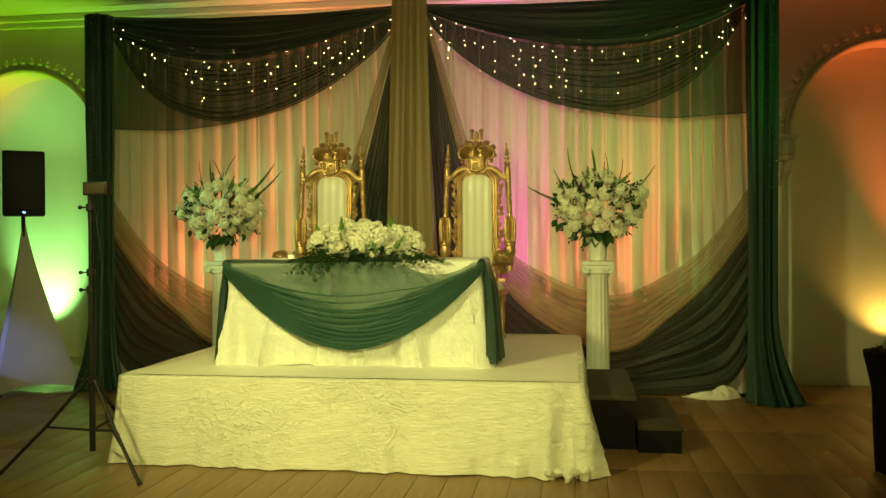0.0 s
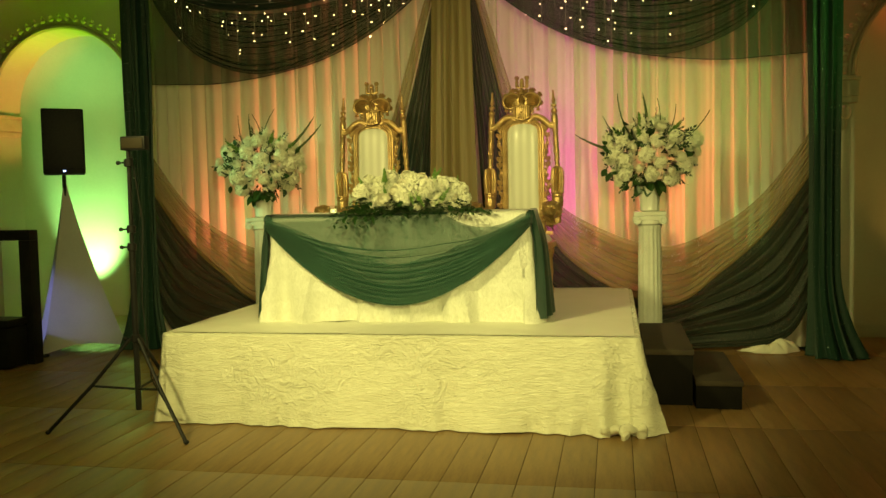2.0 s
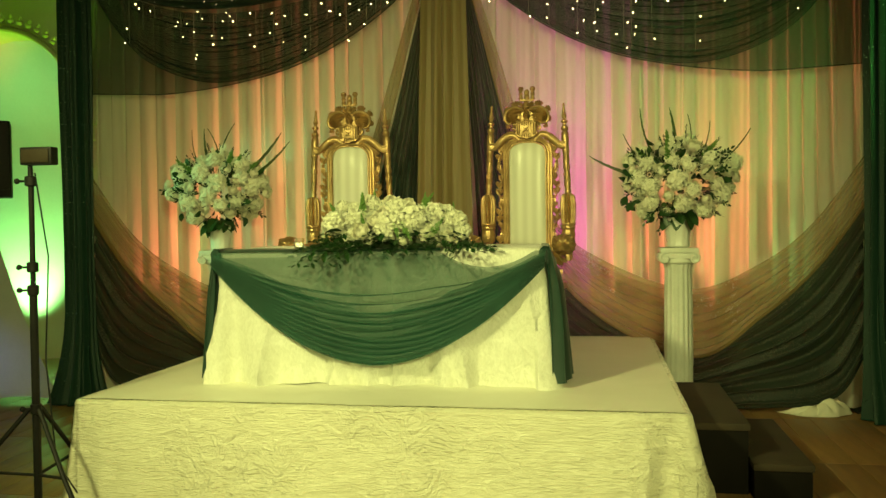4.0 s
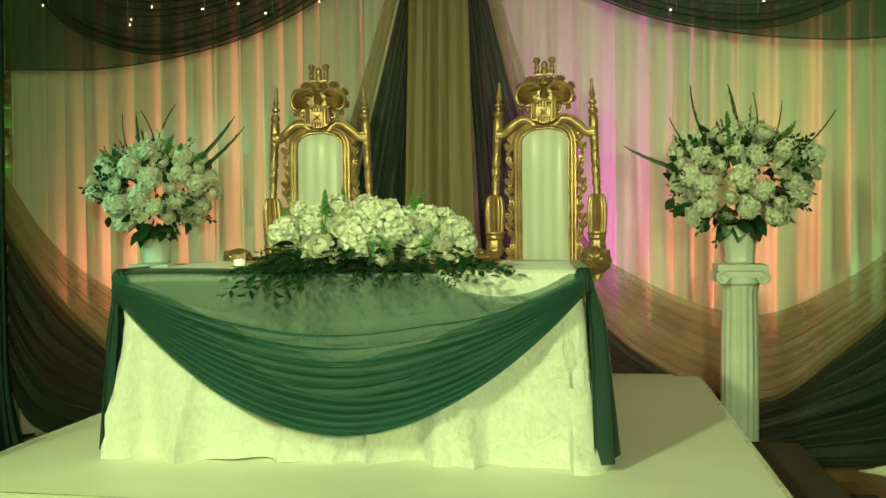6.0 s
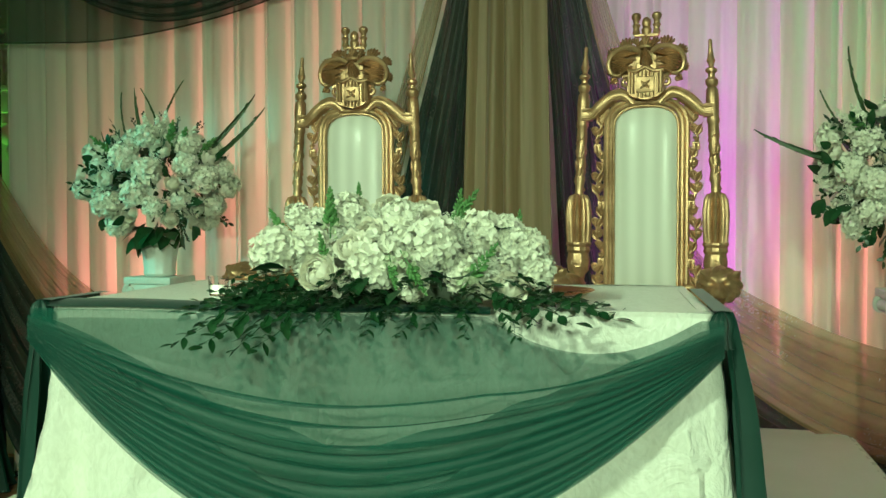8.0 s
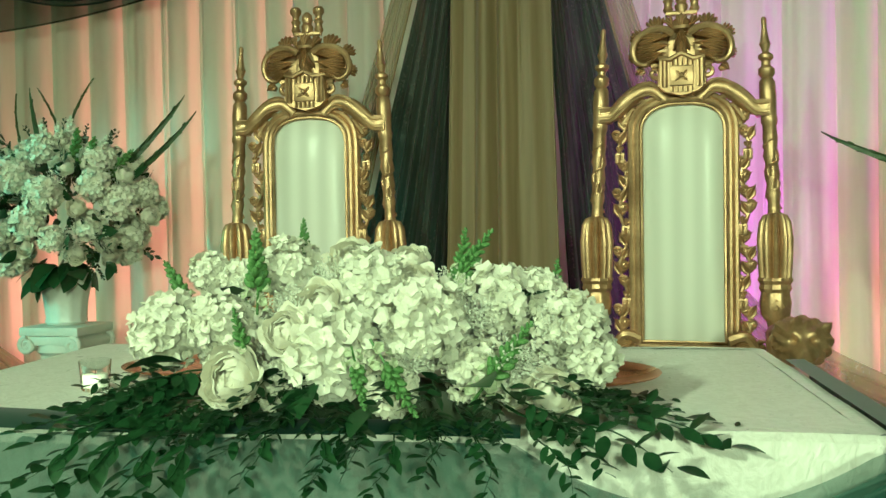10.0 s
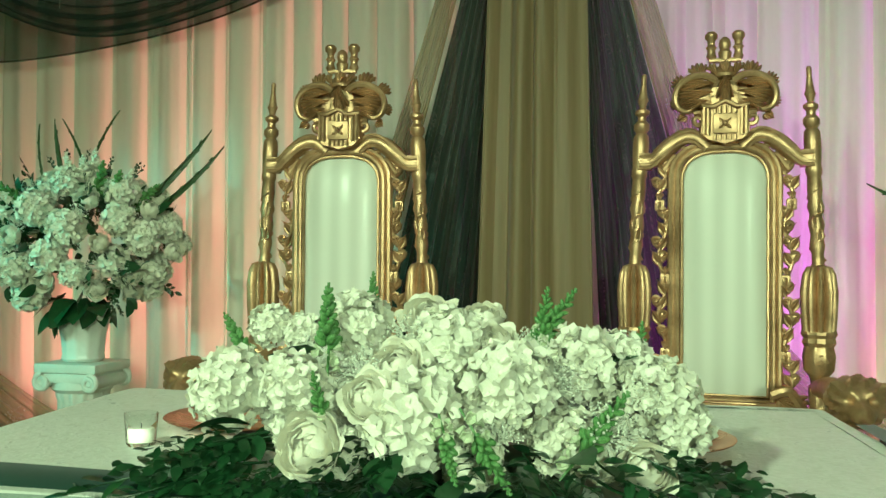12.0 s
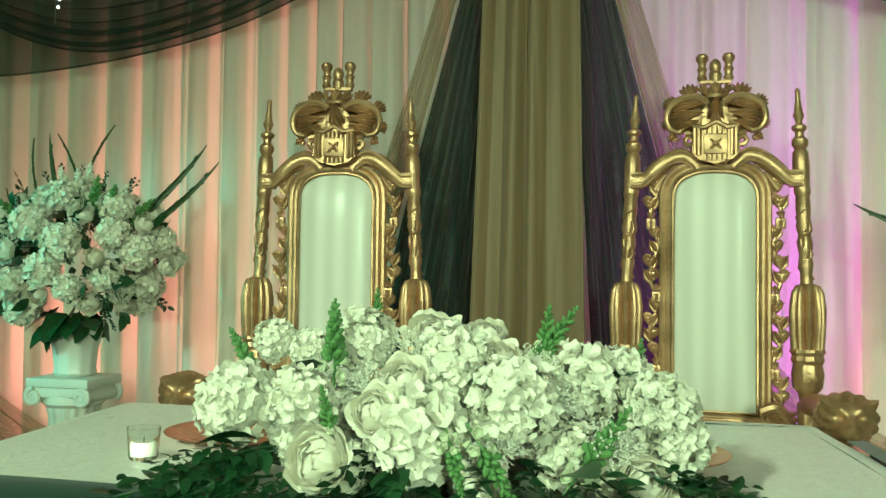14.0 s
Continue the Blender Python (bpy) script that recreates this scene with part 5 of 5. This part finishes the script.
M_GLASS = glass("clear_glass")
for x, y in ((-2.06, 6.22), (-1.1, 6.3)):
    votive = thing("votive_candle", "white votive candle in a clear glass cup", "candle", pose(x, y, TZ + .002), "votive candles")
    cup = part("glass_cup", lathe([(.024, 0), (.027, .004), (.031, .06), (.0295, .06), (.026, .007), (.003, .006)], 28), M_GLASS, votive)
    cup.visible_shadow = False
    part("wax", lathe([(.023, .008), (.0245, .03), (.023, .034), (.004, .033)], 24), M_WAX, votive)
    part("wick", tube([(0, 0, .033), (.001, 0, .042)], .0008, 5), M_BLACK, votive)

# ---- stands and equipment ----
stand = thing("light_stand", "black tripod light stand with a small flood panel", "light stand", pose(-3.02, 5.15, 0))
part("pole", join(tube([(0, 0, .12), (0, 0, 1.16)], .019, 12), tube([(0, 0, 1.1), (0.002, 0, 1.68)], .013, 10)), M_BLACK, stand)
for z in (.57, 1.14, 1.25, 1.66):
    col = part("collar", at(lathe([(.02, -.025), (.027, -.02), (.027, .02), (.02, .025)], 16), 0, 0, z), M_BLACK, stand)
    part("knob", join(tube([(-.02, -.01, z), (-.055, -.02, z)], .006, 6), at(ball(.014, 8, 6), -.058, -.02, z)), M_BLACK, col)
for dx, dy in ((.47, -.3), (-.5, -.2), (.02, .58)):
    leg = part("leg", tube([(dx * .06, dy * .06, .57), (dx * .5, dy * .5, .29), (dx, dy, .012)], .0115, 8), M_BLACK, stand)
    part("rubber_foot", at(ball(.017, 10, 6, 1, 1, .8), dx, dy, .014), M_RUBBER, leg)
    part("brace", tube([(0, 0, .25), (dx * .5, dy * .5, .285)], .008, 6), M_BLACK, stand)
head = part("flood_panel", join(block(-.035, .13, -.03, .03, 1.735, 1.82, .008), *[block(-.03, .12, .03, .042, 1.745 + .02 * i, 1.752 + .02 * i, .001) for i in range(4)], tube([(0, 0, 1.67), (0, 0, 1.74)], .012, 8)), M_BLACK, stand)
part("diffuser", block(-.022, .118, -.036, -.03, 1.746, 1.808, .002), surface("unlit_amber_diffuser", (0.035, 0.027, 0.017), (0.05, 0.038, 0.025), 0.6, spec=0.2), head, "unlit amber diffuser")
part("cable", tube([(.01, .02, 1.7), (.05, .05, 1.3), (.03, .04, .8), (.06, .06, .3), (.1, .25, .01)], .004, 6), M_RUBBER, stand)

speaker = thing("loudspeaker", "black box loudspeaker on a covered stand", "loudspeaker", pose(-5.25, 7.78, 1.69, 0, 0, 34))
part("cabinet", block(-.185, .185, -.14, .16, 0, .62, .02), M_BLACK, speaker)
part("grille", block(-.17, .17, -.15, -.138, .06, .6, .006), surface("black_steel_grille", (0.008, 0.008, 0.008), (0.02, 0.02, 0.02), 0.55, 0.3, 60, 220, 0.6, 0.002), speaker)
part("status_light", block(-.012, .012, -.154, -.149, .025, .04, .002), glow("blue_led", (0.2, 0.35, 1.0), 6), speaker, "small blue status light")
M_SPANDEX = surface("white_stretch_cloth", (0.62, 0.64, 0.62), (0.72, 0.74, 0.72), 0.55, 0, 3, 60, 0.1, 0.002, translucent=0.2)


def scrim(u, v):
    c = [(-.06, -.36), (.47, .2), (-.52, .2), (-.06, -.36)]
    k = min(int(u * 3), 2)
    f = u * 3 - k
    bx, by = c[k][0] + (c[k + 1][0] - c[k][0]) * f, c[k][1] + (c[k + 1][1] - c[k][1]) * f
    pull = 1 - .1 * math.sin(math.pi * f) * v
    w = (.03 + .97 * v ** 1.25) * pull
    sag = .06 * math.sin(math.pi * f) * v ** 3
    return (bx * w, by * w + .0, 1.63 * (1 - v) + .02 + sag)


sp_stand = thing("speaker_stand", "loudspeaker stand wrapped in white stretch cloth", "speaker stand", pose(-5.24, 7.75, 0))
part("stretch_cover", sheet(scrim, 72, 24), M_SPANDEX, sp_stand)
part("pole", tube([(0, 0, 0.05), (0, 0, 1.69)], .018, 10), M_BLACK, sp_stand)
for bx, by in ((-.06, -.36), (.47, .2), (-.52, .2)):
    part("foot", block(bx - .05, bx + .05, by - .03, by + .03, 0, .025, .006), M_RUBBER, sp_stand)

rack = thing("equipment_rack", "black open frame rack standing on the floor", "rack", pose(-5.7, 7.1, 0))
for x in (-.52, .52):
    part("upright", block(x - .055, x + .055, -.06, .06, 0, 1.1, .006), M_BLACK, rack)
part("top_rail", block(-.575, .575, -.06, .06, 1.1, 1.19, .006), M_BLACK, rack)
case = thing("equipment_case", "black road case on the floor under the rack", "case", pose(-5.6, 6.9, 0))
part("body", block(-.42, .42, -.13, .13, .012, .36, .012), M_BLACK, case)
part("lid", block(-.425, .425, -.135, .135, .365, .43, .012), M_BLACK, case)
for x in (-.25, .25):
    part("latch", block(x - .03, x + .03, -.145, -.133, .33, .39, .003), M_STEP, case)

planter = thing("covered_stool_table", "small round table in a black cloth", "side table", pose(2.0, 5.72, 0))
part("cloth", lathe([(.17, .006), (.18, .2), (.19, .5), (.225, .66), (.24, .72), (.24, .742), (.2, .747), (.01, .747)], 64, .07, 11), M_STEP_SIDE, planter)
posy = thing("flower_posy", "low posy of white flowers and leaves on the black table", "flowers", pose(2.0, 5.72, .75))
for i in range(9):
    a = i * 2.4
    q = .045 * math.sqrt(i)
    bloom("rose" if i % 2 else "hydrangea", ROSES[0] if i % 2 else HYD[0], posy, (q * math.cos(a), q * math.sin(a), .04), (q * math.cos(a), q * math.sin(a), .1), .04)
    lay("leaf_sprig", SPRIGS[i % 3], posy, (0, 0, .02), i * 40, 5, 0, .5)

# ---- small lights on the swags ----
M_BULB = glow("warm_bulb", (1.0, 0.74, 0.52), 16)
M_WIRE = surface("thin_clear_wire", (0.2, 0.2, 0.16), (0.26, 0.26, 0.2), 0.4)
for s in (-1, 1):
    r = random.Random(40 + s)
    lights = thing("string_lights", "curtain of tiny warm string lights behind the green swag", "string lights", group="string lights")
    bulbs, wires = [], []
    for i in range(26):
        d = .2 + 2.85 * (i + r.uniform(-.4, .4)) / 25.5
        ztop = 3.55 - .32 * math.sin(math.pi * min(1, max(0, d / 3.1)))
        drop = r.uniform(.15, .62) * (0.55 + .45 * math.sin(math.pi * d / 3.1))
        x = CX + s * d
        y = 8.06
        wires.append(tube([(x, y + .01, ztop + .08), (x + .005, y, ztop - drop)], .0012, 4))
        for z in np.arange(ztop, ztop - drop - .01, -.085):
            if r.random() < .74:
                bulbs.append(at(ball(.0043, 6, 5), x + r.uniform(-.05, .05), y - .012, z + r.uniform(-.03, .03)))
    tagged(part("wire", join(*wires), M_WIRE, lights), kind="stuff")
    tagged(part("bulb", join(*bulbs), M_BULB, lights, "tiny warm glowing bulbs"), kind="stuff")

# ---- floor planks ----
PW_, PL_, GAP = 0.19, 1.2, 0.0018
plank = mesh_of("plank", block(GAP, PW_ - GAP, GAP, PL_ - GAP, -.012, 0, .0012), M_PLANK)
floor = bpy.data.objects["floor"]
rest = []
BOX_V, BOX_F = block(GAP, PW_ - GAP, GAP, PL_ - GAP, -.012, 0, 0)
for j in range(-7, 5):
    for i in range(-43, 40):
        x, y = i * PW_, 4.39 + j * PL_
        if x > 6.1 or x < -8.2 or y > 9.9:
            continue
        if -5.3 < x < 3.3 and 1.9 < y < 8.4:
            part("plank", plank, None, floor, m=pose(x, y, 0))
        else:
            rest.append(at((BOX_V, BOX_F), x, y, 0))
tagged(part("outer_planks", join(*rest), M_PLANK, floor, "planks of the same floor farther off", False), kind="stuff")
